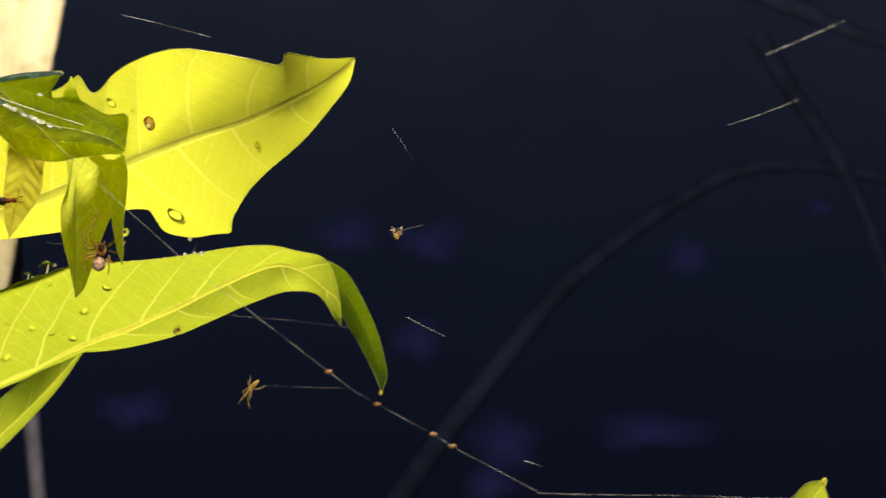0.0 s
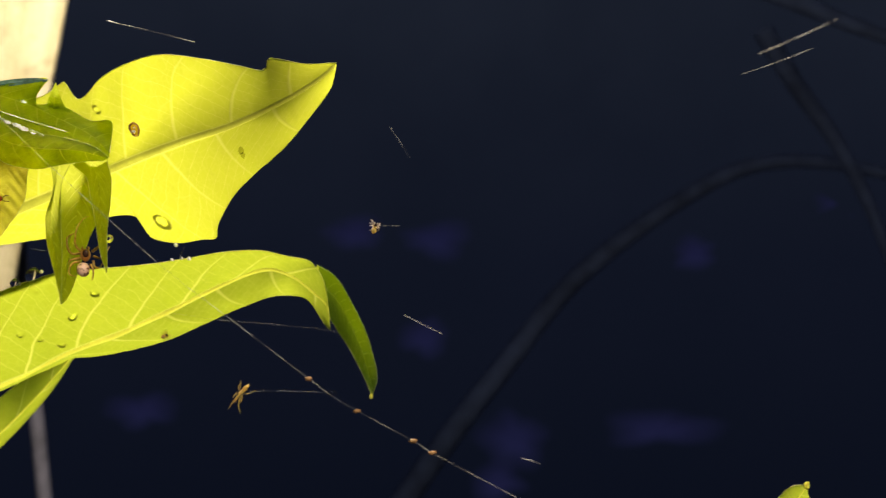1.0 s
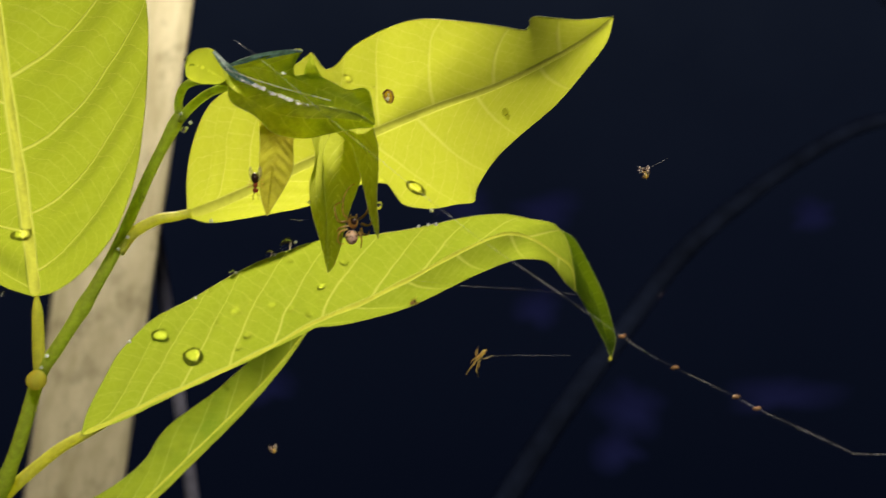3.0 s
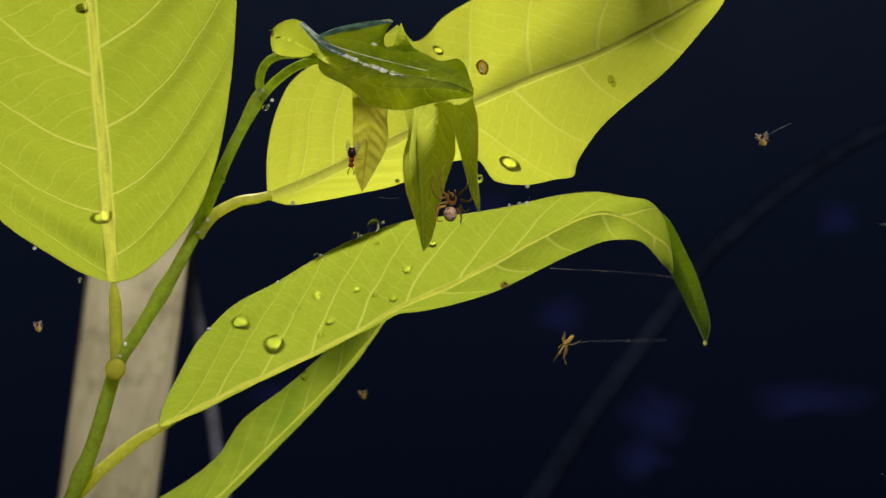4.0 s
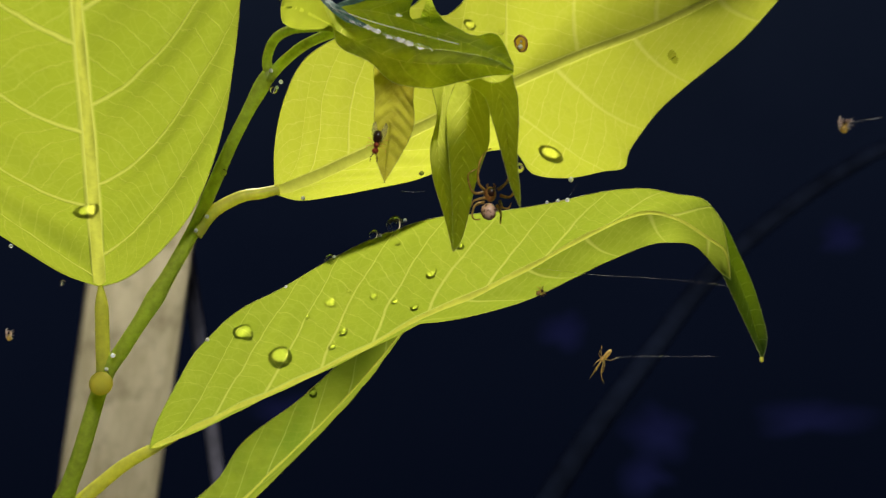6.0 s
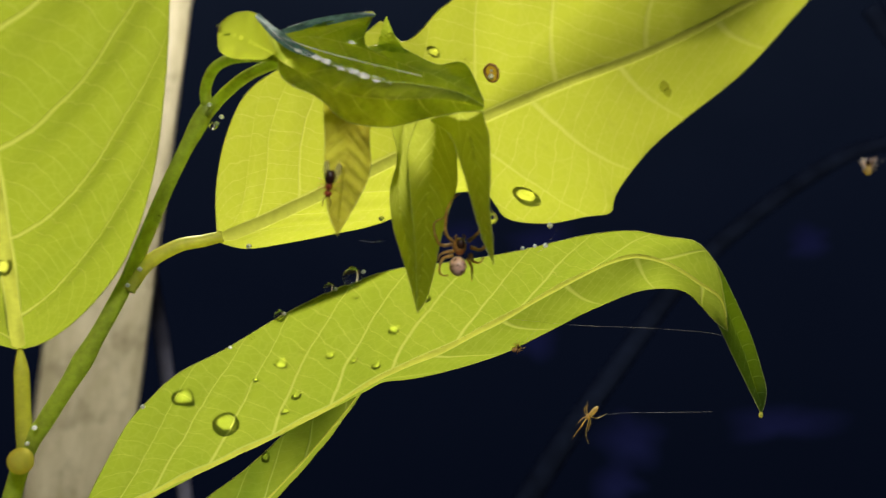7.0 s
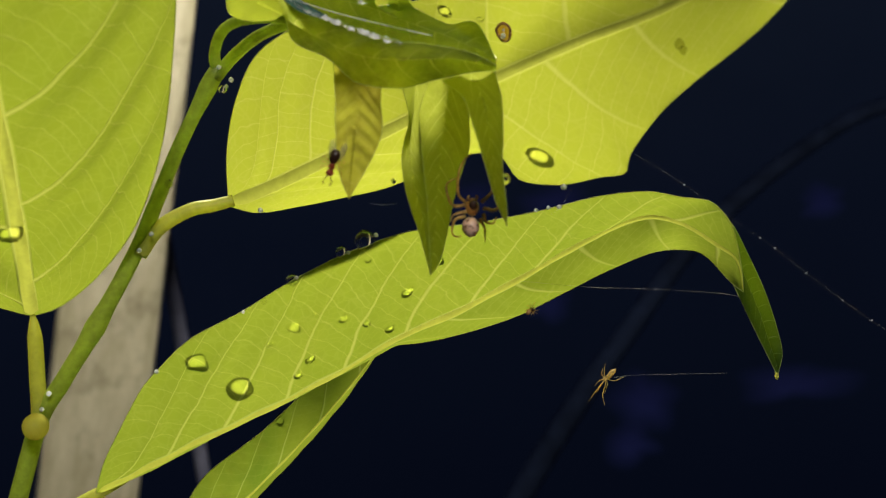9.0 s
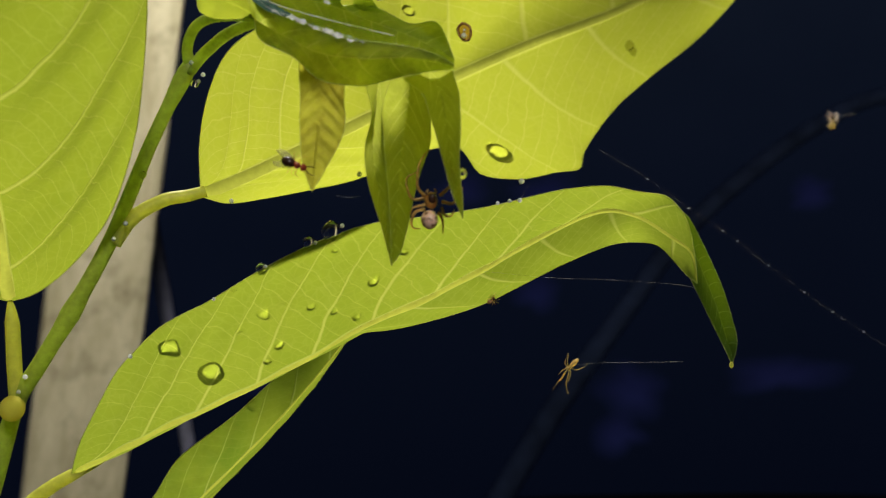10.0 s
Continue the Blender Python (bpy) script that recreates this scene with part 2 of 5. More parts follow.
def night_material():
    """The dark distance glows by itself: sky haze painted in, lighter towards the top than near the ground."""
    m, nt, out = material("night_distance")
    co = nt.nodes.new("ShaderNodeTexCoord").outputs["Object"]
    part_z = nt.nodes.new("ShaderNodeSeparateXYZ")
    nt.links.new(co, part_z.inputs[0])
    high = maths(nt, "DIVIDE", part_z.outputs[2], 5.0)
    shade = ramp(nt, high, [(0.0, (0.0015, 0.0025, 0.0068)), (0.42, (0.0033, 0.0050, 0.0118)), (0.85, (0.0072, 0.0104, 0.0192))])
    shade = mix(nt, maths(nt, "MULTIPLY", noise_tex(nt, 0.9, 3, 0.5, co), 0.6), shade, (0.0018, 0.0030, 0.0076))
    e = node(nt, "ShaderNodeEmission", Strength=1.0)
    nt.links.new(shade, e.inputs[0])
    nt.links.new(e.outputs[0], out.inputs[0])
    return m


def glow_material(name, colour, strength):
    """A patch of dim light that fades out towards its rim."""
    m, nt, out = material(name)
    tc = nt.nodes.new("ShaderNodeTexCoord")
    shade = mix(nt, noise_tex(nt, 2.2, 3, 0.5, tc.outputs["Object"]), tuple(0.5 * c for c in colour), tuple(1.4 * c for c in colour))
    e = node(nt, "ShaderNodeEmission", Strength=strength)
    nt.links.new(shade, e.inputs[0])
    uvs = nt.nodes.new("ShaderNodeSeparateXYZ")
    nt.links.new(tc.outputs["UV"], uvs.inputs[0])
    clear = nt.nodes.new("ShaderNodeBsdfTransparent")
    both = nt.nodes.new("ShaderNodeMixShader")
    nt.links.new(ramp(nt, uvs.outputs[0], [(0.25, (1, 1, 1)), (1.0, (0, 0, 0))]), both.inputs[0])
    nt.links.new(clear.outputs[0], both.inputs[1])
    nt.links.new(e.outputs[0], both.inputs[2])
    nt.links.new(both.outputs[0], out.inputs[0])
    return m


LEAF = leaf_material("leaf", (0.085, 0.18, 0.022), (0.41, 0.50, 0.036), veins=9.5, lead=(0.13, 0.07), net=0.65, stain=0.5, blotch=70, bright=(1.6, 1.38, 3.4), relief=0.00004, power=0.9, line=0.06, rungs=(40.0, 3.9))
LEAF_UPPER = leaf_material("leaf_upper", (0.085, 0.18, 0.022), (0.70, 0.755, 0.056), share=0.78, stain=0.2, veins=8, lead=(0.16, 0.06), vein=0.75, net=0.8, bright=(1.24, 1.15, 3.0), power=0.7, line=0.05, rungs=(27.0, 4.6))
LEAF_LARGE = leaf_material("leaf_large", (0.085, 0.18, 0.022), (0.41, 0.49, 0.032), stain=0.3, veins=5.4, lead=(0.115, 0.15), net=0.62, bright=(1.62, 1.42, 3.6), relief=0.0002, line=0.038, vein=1.1, rungs=(27.0, 7.0))
# the narrow leaf: dark blotches stand in for the shade bands across it
LEAF_SHADE_PAINTED = leaf_material("leaf_shade_painted", (0.08, 0.17, 0.022), (0.43, 0.52, 0.036), stain=0.75, veins=9, lead=(0.16, 0.08), net=0.35, blotch=75, dark=(0.42, 0.58, 0.5), line=0.05, freckle=0.5)
LEAF_CURLED = leaf_material("leaf_curled", (0.05, 0.10, 0.02), (0.80, 0.88, 0.07), share=0.85, rough=0.8, stain=0.7, veins=7, lead=(0.15, 0.1), vein=0.6, net=0.5, spec=0.03, blotch=150, dark=(0.36, 0.5, 0.45), freckle=0.5)
LEAF_FRONT = leaf_material("leaf_front", (0.06, 0.095, 0.02), (0.84, 0.92, 0.10), share=0.90, rough=0.8, stain=0.8, veins=6, lead=(0.22, 0.12), vein=1.0, net=0.7, spec=0.10, blotch=190, dark=(0.36, 0.44, 0.42), bright=(1.35, 1.25, 2.6), freckle=0.8)
LEAF_TIP = leaf_material("leaf_tip", (0.08, 0.13, 0.02), (0.60, 0.65, 0.082), share=0.8, rough=0.6, stain=0.6, veins=8, lead=(0.20, 0.12), vein=0.95, spec=0.08, rib=0.0, blotch=110, dark=(0.70, 0.72, 0.6), bright=(1.5, 1.4, 3.0), freckle=0.4, line=0.07)
LEAF_BROWN = leaf_material("leaf_brown", (0.07, 0.08, 0.02), (0.60, 0.58, 0.055), share=0.8, rough=0.55, stain=0.9, veins=7, vein=0.3, spec=0.08, rib=0.0, blotch=210, dark=(0.55, 0.46, 0.4), freckle=0.6, line=0.07)
LEAF_LOBE = leaf_material("leaf_lobe", (0.12, 0.24, 0.02), (0.62, 0.68, 0.045), veins=3, vein=0.1, net=0.4)
SHADE_FILM = shade_film_material("leaf_shade_film", (0.10, 0.13, 0.02), 0.10)
RIB = plain("leaf_rib", (0.54, 0.57, 0.07), 0.4, 900, 0.12, 0.66)
# margins lightened: the lamp's glint along leaf edges is put into the colour
MARGIN = plain("leaf_margin_glint", (0.66, 0.72, 0.22), 0.3, 900, 0.3, 0.45, spec=0.5)
PETIOLE = plain("yellow_green_stalk", (0.80, 0.80, 0.15), 0.4, 700, 0.15, 0.55, bump_height=0.0001)
STEM = plain("green_stem", (0.57, 0.67, 0.10), 0.35, 700, 0.25, 0.52, bump_height=0.0002)
SAP = plain("sap", (0.95, 0.90, 0.30), 0.08, 500, 0.1, 0.85)
WATER = water_material("water", 0.0, (0.52, 0.52, 0.46))
GLINT_BEAD = glint_bead_material("glint_white_bead", (0.98, 0.99, 1.0), 0.88)
AMBER_DROP = plain("yellow_drop", (1.0, 0.90, 0.20), 0.06, 600, 0.06, 0.7, spec=0.8)
BEAD = water_material("water_bead", 0.0)
SHADE_RING = thin_water_material("water_shade_ring", 0.12)
SILK = silk_material()
SHEEN = plain("silk_glint_white", (0.92, 0.92, 0.88), 0.3, 2200, 0.2, 0.45, bump_height=0.0004, spec=1.0)
SHEEN_FILM = plain("silk_sheen_film", (0.10, 0.19, 0.15), 0.6, 900, 0.6, 0.3, spec=0.15)
DEBRIS = plain("debris", (0.42, 0.22, 0.08), 0.6, 3000, 0.4)
CONCRETE = post_material()
STICK = plain("grey_stick", (0.09, 0.09, 0.125), 0.8, 60, 0.4)
SOIL = plain("night_soil", (0.05, 0.045, 0.035), 0.95, 3, 0.4)
# night blue painted into the bark so far branches blend with the distance
BARK = plain("bark_night_blue", (0.095, 0.14, 0.28), 0.9, 8, 0.4)
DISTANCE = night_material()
SKY_GAP = glow_material("sky_gap", (0.045, 0.055, 0.22), 0.12)


# ---- building helpers ----
def mm(p):
    return Vector((p[0] / 1000, p[1] / 1000, EYE + p[2] / 1000))


def part(name, bm, mat, parent=None, label="", smooth=True):
    me = bpy.data.meshes.new(name)
    bm.normal_update()
    for f in bm.faces:
        f.smooth = smooth
    bm.to_mesh(me)
    bm.free()
    me.materials.append(mat)
    ob = new(name, me)
    if parent:
        ob.parent = parent
    if label:
        tagged(ob, label)
    return ob


def spline(points, count):
    """A smooth curve through the control points, at even steps of length."""
    p = np.array([tuple(q) for q in points], float)
    if len(p) == 2:
        dense = np.linspace(p[0], p[1], 60)
    else:
        ext = np.vstack([2 * p[0] - p[1], p, 2 * p[-1] - p[-2]])
        dense = []
        for i in range(1, len(ext) - 2):
            a, b, c, d = ext[i - 1 : i + 3]
            for u in np.linspace(0, 1, 24, endpoint=False):
                dense.append(0.5 * (2 * b + (c - a) * u + (2 * a - 5 * b + 4 * c - d) * u**2 + (3 * b - a - 3 * c + d) * u**3))
        dense = np.array(dense + [p[-1]])
    far = np.r_[0, np.cumsum(np.linalg.norm(np.diff(dense, axis=0), axis=1))]
    want = np.linspace(0, far[-1], count)
    return np.stack([np.interp(want, far, dense[:, k]) for k in range(3)], -1)


def curve_at(points, fractions):
    fine = spline(points, 400)
    return np.stack([np.interp(np.asarray(fractions) * 399, np.arange(400), fine[:, k]) for k in range(3)], -1)


def tube(line, radii, sides=8, closed=True):
    """A round rod along a line of points (metres), one radius a point."""
    bm = bmesh.new()
    line = [Vector(p) for p in line]
    rings = []
    side = None
    for i, p in enumerate(line):
        ahead = (line[min(i + 1, len(line) - 1)] - line[max(i - 1, 0)]).normalized()
        if side is None:
            side = ahead.orthogonal().normalized()
        side = (side - ahead * side.dot(ahead)).normalized()
        up = ahead.cross(side)
        rings.append([bm.verts.new(p + float(radii[i]) * (math.cos(a) * side + math.sin(a) * up)) for a in (2 * math.pi * k / sides for k in range(sides))])
    for a, b in zip(rings, rings[1:]):
        for k in range(sides):
            bm.faces.new((a[k], a[(k + 1) % sides], b[(k + 1) % sides], b[k]))
    if closed:
        bm.faces.new(rings[0][::-1])
        bm.faces.new(rings[-1])
    return bm


def front_half(bm):
    """Keep the side towards the viewer: an open shell of one skin."""
    bm.normal_update()
    bmesh.ops.delete(bm, geom=[f for f in bm.faces if f.normal.y > 0.1], context="FACES")
    return bm


def ball(radius, scale=(1, 1, 1), detail=3, rough=0.0, seed=0.0):
    bm = bmesh.new()
    bmesh.ops.create_icosphere(bm, subdivisions=detail, radius=radius)
    for v in bm.verts:
        k = 1 + rough * noise.noise(v.co / radius * 1.7 + Vector((seed, 0, 0)))
        v.co = Vector((v.co.x * scale[0] * k, v.co.y * scale[1] * k, v.co.z * scale[2] * k))
    return bm


class Sheet:
    """A leaf surface lofted from its midrib to two margins, with a belly and quilting between the veins.
    The two halves leave a slot along the midrib, which a rounded rib of its own fills."""

    def __init__(self, mid, left, right, nu=72, nv=12, belly=0.6, quilt=0.0, veins=9, lead=0.85, wave=0.0, seed=1.0, rib=0.8, bend=(0.12, 0.10), round_rib=0.42, power=1.0):
        self.nu, self.nv, self.round_rib = nu, nv, round_rib
        s = np.linspace(0, 1, nu)
        m = curve_at([mm(p) for p in mid], s)
        l = curve_at([mm(p) for p in left], s**lead)
        r = curve_at([mm(p) for p in right], s**lead)
        self.grid = np.zeros((nu, 2 * nv + 2, 3))
        self.face, self.slot = np.zeros((nu, 3)), np.zeros(nu)
        for i in range(nu):
            ahead = m[min(i + 1, nu - 1)] - m[max(i - 1, 0)]
            n = np.cross(ahead, r[i] - l[i])
            n = n / (np.linalg.norm(n) + 1e-12)
            if n[1] > 0:
                n = -n
            self.face[i] = n
            for side, e in ((-1, l[i]), (1, r[i])):
                w = np.linalg.norm(e - m[i])
                gap = min(0.45, rib / 1000 * (1 - 0.75 * s[i]) / (w + 1e-9)) if rib else 0.0
                self.slot[i] = max(self.slot[i], gap * w)
                for k in range(nv + 1):
                    t = gap + (1 - gap) * k / nv
                    b = bend[0] * t + bend[1] * t * t
                    root = (s[i] - b) / (1 - b)
                    swell = belly / 1000 * (math.sin(math.pi * t) if rib else 1 - t * t) * min(1.0, w / 0.008 if rib else w / 0.002)
                    swell += quilt / 1000 * max(0.0, math.sin(math.pi * t)) ** 0.5 * math.cos(2 * math.pi * ((veins + 0.6) / 0.93 * max(root, 0.0) ** power + (0.32 if side > 0 else 0) - 0.5)) * min(1.0, w / 0.010)
                    swell += wave / 1000 * t * t * noise.noise(Vector((s[i] * 7, seed + (3 if side > 0 else 0), 0))) * min(1.0, w / 0.006)
                    self.grid[i, nv + 1 + k if side > 0 else nv - k] = m[i] + (e - m[i]) * t + n * swell

    def mesh(self):
        bm = bmesh.new()
        nu, nv = self.nu, self.nv
        uv = bm.loops.layers.uv.new("leaf")
        vs = [[bm.verts.new(self.grid[i, j]) for j in range(2 * nv + 2)] for i in range(nu)]
        for i in range(nu - 1):
            for j in range(2 * nv + 1):
                if j == nv and self.slot[i] > 0:
                    continue
                f = bm.faces.new((vs[i][j], vs[i][j + 1], vs[i + 1][j + 1], vs[i + 1][j]))
                for loop, (a, b) in zip(f.loops, ((i, j), (i, j + 1), (i + 1, j + 1), (i + 1, j))):
                    across = 0.5 * (b / nv) if b <= nv else 0.5 + 0.5 * (b - nv - 1) / nv
                    loop[uv].uv = (a / (nu - 1), across)
        if not self.slot.max():
            bmesh.ops.remove_doubles(bm, verts=bm.verts, dist=1e-7)
        return bm

    def rib_mesh(self):
        """The rounded rib that fills the slot, swelling towards the viewer."""
        bm = bmesh.new()
        rows = []
        for i in range(self.nu):
            a, b = self.grid[i, self.nv], self.grid[i, self.nv + 1]
            rows.append([bm.verts.new(a + (b - a) * k / 6 + self.face[i] * (self.round_rib * self.slot[i] * math.sin(math.pi * k / 6) + 0.00001)) for k in range(7)])
        for a, b in zip(rows, rows[1:]):
            for k in range(6):
                bm.faces.new((a[k], a[k + 1], b[k + 1], b[k]))
        return bm

    def at(self, s, j):
        x = min(max(s, 0), 1) * (self.nu - 1)
        i = min(int(x), self.nu - 2)
        return self.grid[i, j] * (1 - (x - i)) + self.grid[i + 1, j] * (x - i)

    def near(self, p, radius=0.001):
        """The place on the sheet nearest to p, its normal towards the viewer, and how far the sheet bulges to the far side round it."""
        d = np.linalg.norm(self.grid - np.array(p), axis=2)
        i, j = np.unravel_index(d.argmin(), d.shape)
        i, j = min(max(i, 2), self.nu - 3), min(max(j, 2), 2 * self.nv - 1)
        n = np.cross(self.grid[i + 2, j] - self.grid[i - 2, j], self.grid[i, j + 2] - self.grid[i, j - 2])
        n = Vector(n).normalized()
        n = -n if n.y > 0 else n
        place = Vector(p) - n * (Vector(p) - Vector(self.grid[i, j])).dot(n)
        close = self.grid[np.linalg.norm(self.grid - np.array(place), axis=2) < 1.25 * radius]
        sag = max([0.0] + [-(Vector(c) - place).dot(n) for c in close])
        return place, n, sag


def leaf(name, sheet, mat, parent, label, margin=0.05):
    """A leaf part: the blade, with its midrib and its thickened margins as pieces."""
    blade = part(name, sheet.mesh(), mat, parent, label)
    if sheet.slot.max() > 0:
        part("midrib", sheet.rib_mesh(), RIB, blade, "pale yellow midrib")
    if margin:
        for j in (0, 2 * sheet.nv + 1):
            part("margin", tube([sheet.at(k, j) for k in np.linspace(0, 1, 90)], [margin / 1000] * 90, 6), MARGIN, blade)
    return blade


def drop(place, normal, radius, long=1.0, edge=1.0, label="clear round water drop on the leaf", tail=0.0):
    """A bead of water on the lit face of the leaf, seen through it: an added ring, thicker below, that casts its dark
    rim, and a clear dome.
    The tail draws its upper end out to a point."""
    z = -Vector(normal)
    y = Vector((0.45, 0, 1)) - z * Vector((0.45, 0, 1)).dot(z)
    y.normalize()
    x = y.cross(z)
    turn = Matrix((x, y, z)).transposed().to_4x4()

    def outline(a):
        up = max(0.0, math.sin(a))
        return math.cos(a) * (1 - 0.35 * tail * up), math.sin(a) * (long + tail * up**3)

    bm = ball(radius, (1, 1, 1), 3)
    for v in bm.verts:
        a = math.atan2(v.co.y, v.co.x)
        far = math.hypot(v.co.x, v.co.y)
        ox, oy = outline(a)
        v.co = Vector((far * ox, far * oy, max(0.0, v.co.z) * 0.10))
    ob = part("water_drop", bm, WATER)
    ob.visible_shadow = False
    rim = bmesh.new()
    rings = []
    for k in range(40):
        a = 2 * math.pi * k / 40
        ox, oy = outline(a)
        thick = min(0.3, 0.135 * edge * (1 + 0.35 * min(1.0, 0.0006 / radius))) * (1.05 - 0.8 * math.sin(a + 0.35)) * (1 + 0.3 * noise.noise(Vector((2 * math.cos(a), 2 * math.sin(a), radius * 9000))))
        ring = []
        for c in range(8):
            b = 2 * math.pi * c / 8
            far = radius * (0.96 - thick + thick * math.cos(b))
            ring.append(rim.verts.new((far * ox, far * oy, 0.00003 + radius * (0.16 + 0.14 * math.sin(b)))))
        rings.append(ring)
    for k in range(40):
        for c in range(8):
            rim.faces.new((rings[k][c], rings[(k + 1) % 40][c], rings[(k + 1) % 40][(c + 1) % 8], rings[k][(c + 1) % 8]))
    part("rim", rim, SHADE_RING, ob)
    ob.matrix_world = Matrix.Translation(place + z * 0.00012) @ turn
    return tagged(ob, label, "water drop", "water drops on the plant")


def bead(place, radius, label="small round water bead hanging from the leaf edge"):
    if radius <= 0.0004:
        radius *= 0.9
    bm = ball(radius, (1, 1, 1), 3)
    for v in bm.verts:
        if v.co.z > 0:
            v.co.x *= 1 - 0.25 * v.co.z / radius
            v.co.y *= 1 - 0.25 * v.co.z / radius
    ob = part("water_bead", bm, BEAD if radius > 0.0004 else GLINT_BEAD)
    ob.location = place
    return tagged(ob, label, "water drop", "water beads on the edges")


# ---- the setting: ground, dark trees and sky behind, post and stick ----
def ground():
    bm = bmesh.new()
    n = 40
    size = [(-1) ** (k < 0) * (abs(k) / n) ** 3 * 400 for k in range(-n, n + 1)]
    vs = [[bm.verts.new((x, y, 0.03 * noise.noise(Vector((x * 0.7, y * 0.7, 0))))) for y in size] for x in size]
    for i in range(2 * n):
        for j in range(2 * n):
            bm.faces.new((vs[i][j], vs[i + 1][j], vs[i + 1][j + 1], vs[i][j + 1]))
    tagged(part("ground", bm, SOIL), "dark bare soil at night", "ground", kind="structure")


def sky_gap(place, width, height, seed):
    bm = bmesh.new()
    hub = bm.verts.new((0, 0, 0))
    ring = []
    for k in range(28):
        a = 2 * math.pi * k / 28
        r = 1 + 0.45 * noise.noise(Vector((math.cos(a) * 1.3 + seed, math.sin(a) * 1.3, seed)))
        ring.append(bm.verts.new((width / 2 * 1.35 * r * math.cos(a), 0.06 * math.sin(3 * a + seed), height / 2 * 1.35 * r * math.sin(a))))
    uv = bm.loops.layers.uv.new("fade")
    for k in range(28):
        f = bm.faces.new((hub, ring[k], ring[(k + 1) % 28]))
        for loop, far in zip(f.loops, (0.0, 1.0, 1.0)):
            loop[uv].uv = (far, 0.5)
    ob = part("backdrop", bm, SKY_GAP)
    ob.location = place
    tagged(ob, "dim violet gap of night sky between far trees", "sky", kind="structure")


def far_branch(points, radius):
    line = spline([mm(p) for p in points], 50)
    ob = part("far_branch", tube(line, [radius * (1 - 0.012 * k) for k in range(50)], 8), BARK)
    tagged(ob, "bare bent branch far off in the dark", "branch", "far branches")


def square_post(points, width):
    """A square concrete post with worn corners, leaning a little, set in the ground."""
    p = [mm(q) for q in points]
    way = (p[0] - p[-1]).normalized()
    low = p[-1] - way * ((p[-1].z + 0.15) / way.z)
    bm = bmesh.new()
    rings = []
    h = width / 2
    for k in range(61):
        z = k / 60 * 3.2
        ring = []
        for sx, sy in ((-1, -1), (1, -1), (1, 1), (-1, 1)):
            for a in (0, 1, 2):
                c = math.atan2(sy, sx) - math.pi / 4 + a * math.pi / 4
                wobble = 0.0016 * noise.noise(Vector((sx * 2, sy * 2 + a, z * 9)))
                ring.append(bm.verts.new((sx * (h - 0.010) + 0.010 * math.cos(c) + wobble, sy * (h - 0.010) + 0.010 * math.sin(c) + wobble, z)))
        rings.append(ring)
    for a, b in zip(rings, rings[1:]):
        for k in range(12):
            bm.faces.new((a[k], a[(k + 1) % 12], b[(k + 1) % 12], b[k]))
    bm.faces.new(rings[-1])
    ob = part("post", bm, CONCRETE, smooth=False)
    turn = way.to_track_quat("Z", "Y").to_matrix().to_4x4()
    ob.matrix_world = Matrix.Translation(low) @ turn @ Matrix.Rotation(radians(24), 4, "Z")
    tagged(ob, "pale weathered square concrete post, stained, leaning", "post")


def stick(points, radius):
    p = [mm(q) for q in points]
    way = (p[0] - p[-1]).normalized()
    low = p[-1] - way * ((p[-1].z + 0.1) / way.z)
    line = [low + way * (k * 0.05) for k in range(66)]
    line = [q + Vector((0.002 * noise.noise(q * 4), 0.002 * noise.noise(q * 4 + Vector((9, 0, 0))), 0)) for q in line]
    ob = part("stick", tube(line, [radius * (1.05 - 0.002 * k) for k in range(66)], 10), STICK)
    tagged(ob, "thin grey wooden stick stuck in the soil", "stick")


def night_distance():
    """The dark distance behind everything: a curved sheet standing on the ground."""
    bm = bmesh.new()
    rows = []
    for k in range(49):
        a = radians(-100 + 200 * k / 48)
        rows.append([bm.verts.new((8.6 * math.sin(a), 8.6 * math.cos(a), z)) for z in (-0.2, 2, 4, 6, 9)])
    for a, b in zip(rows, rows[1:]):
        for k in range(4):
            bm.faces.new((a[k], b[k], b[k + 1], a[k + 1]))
    tagged(part("backdrop", bm, DISTANCE), "dark blue-black night distance, a faintly glowing sheet", "backdrop", kind="structure")


ground()
night_distance()
for n, q in enumerate([(-655.0, 8160.0, 104.0), (-96.0, 8160.0, 64.0), (1742.0, 8160.0, -56.0), (-176.0, 8160.0, -635.0), (463.0, 8160.0, -1354.0), (1462.0, 8160.0, -1294.0), (3052.0, 8160.0, -1155.0), (-2173.0, 8160.0, -1135.0), (344.0, 8160.0, -1654.0), (2781.0, 8160.0, 284.0)]):
    sky_gap(mm(q), (0.38, 0.47, 0.31, 0.29, 0.39, 0.64, 0.26, 0.41, 0.31, 0.31)[n], (0.19, 0.22, 0.19, 0.24, 0.34, 0.21, 0.43, 0.23, 0.26, 0.17)[n], n * 3.7)
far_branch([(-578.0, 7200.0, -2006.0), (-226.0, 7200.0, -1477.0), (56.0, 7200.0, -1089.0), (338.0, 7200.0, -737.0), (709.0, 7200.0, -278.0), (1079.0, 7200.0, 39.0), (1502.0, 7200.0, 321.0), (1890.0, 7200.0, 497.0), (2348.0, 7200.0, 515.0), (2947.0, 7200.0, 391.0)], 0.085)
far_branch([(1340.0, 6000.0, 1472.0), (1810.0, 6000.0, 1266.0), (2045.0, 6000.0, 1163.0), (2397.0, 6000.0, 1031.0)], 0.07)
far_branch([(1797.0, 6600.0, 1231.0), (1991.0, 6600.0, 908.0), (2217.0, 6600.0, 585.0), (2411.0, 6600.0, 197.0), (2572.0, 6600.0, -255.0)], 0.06)
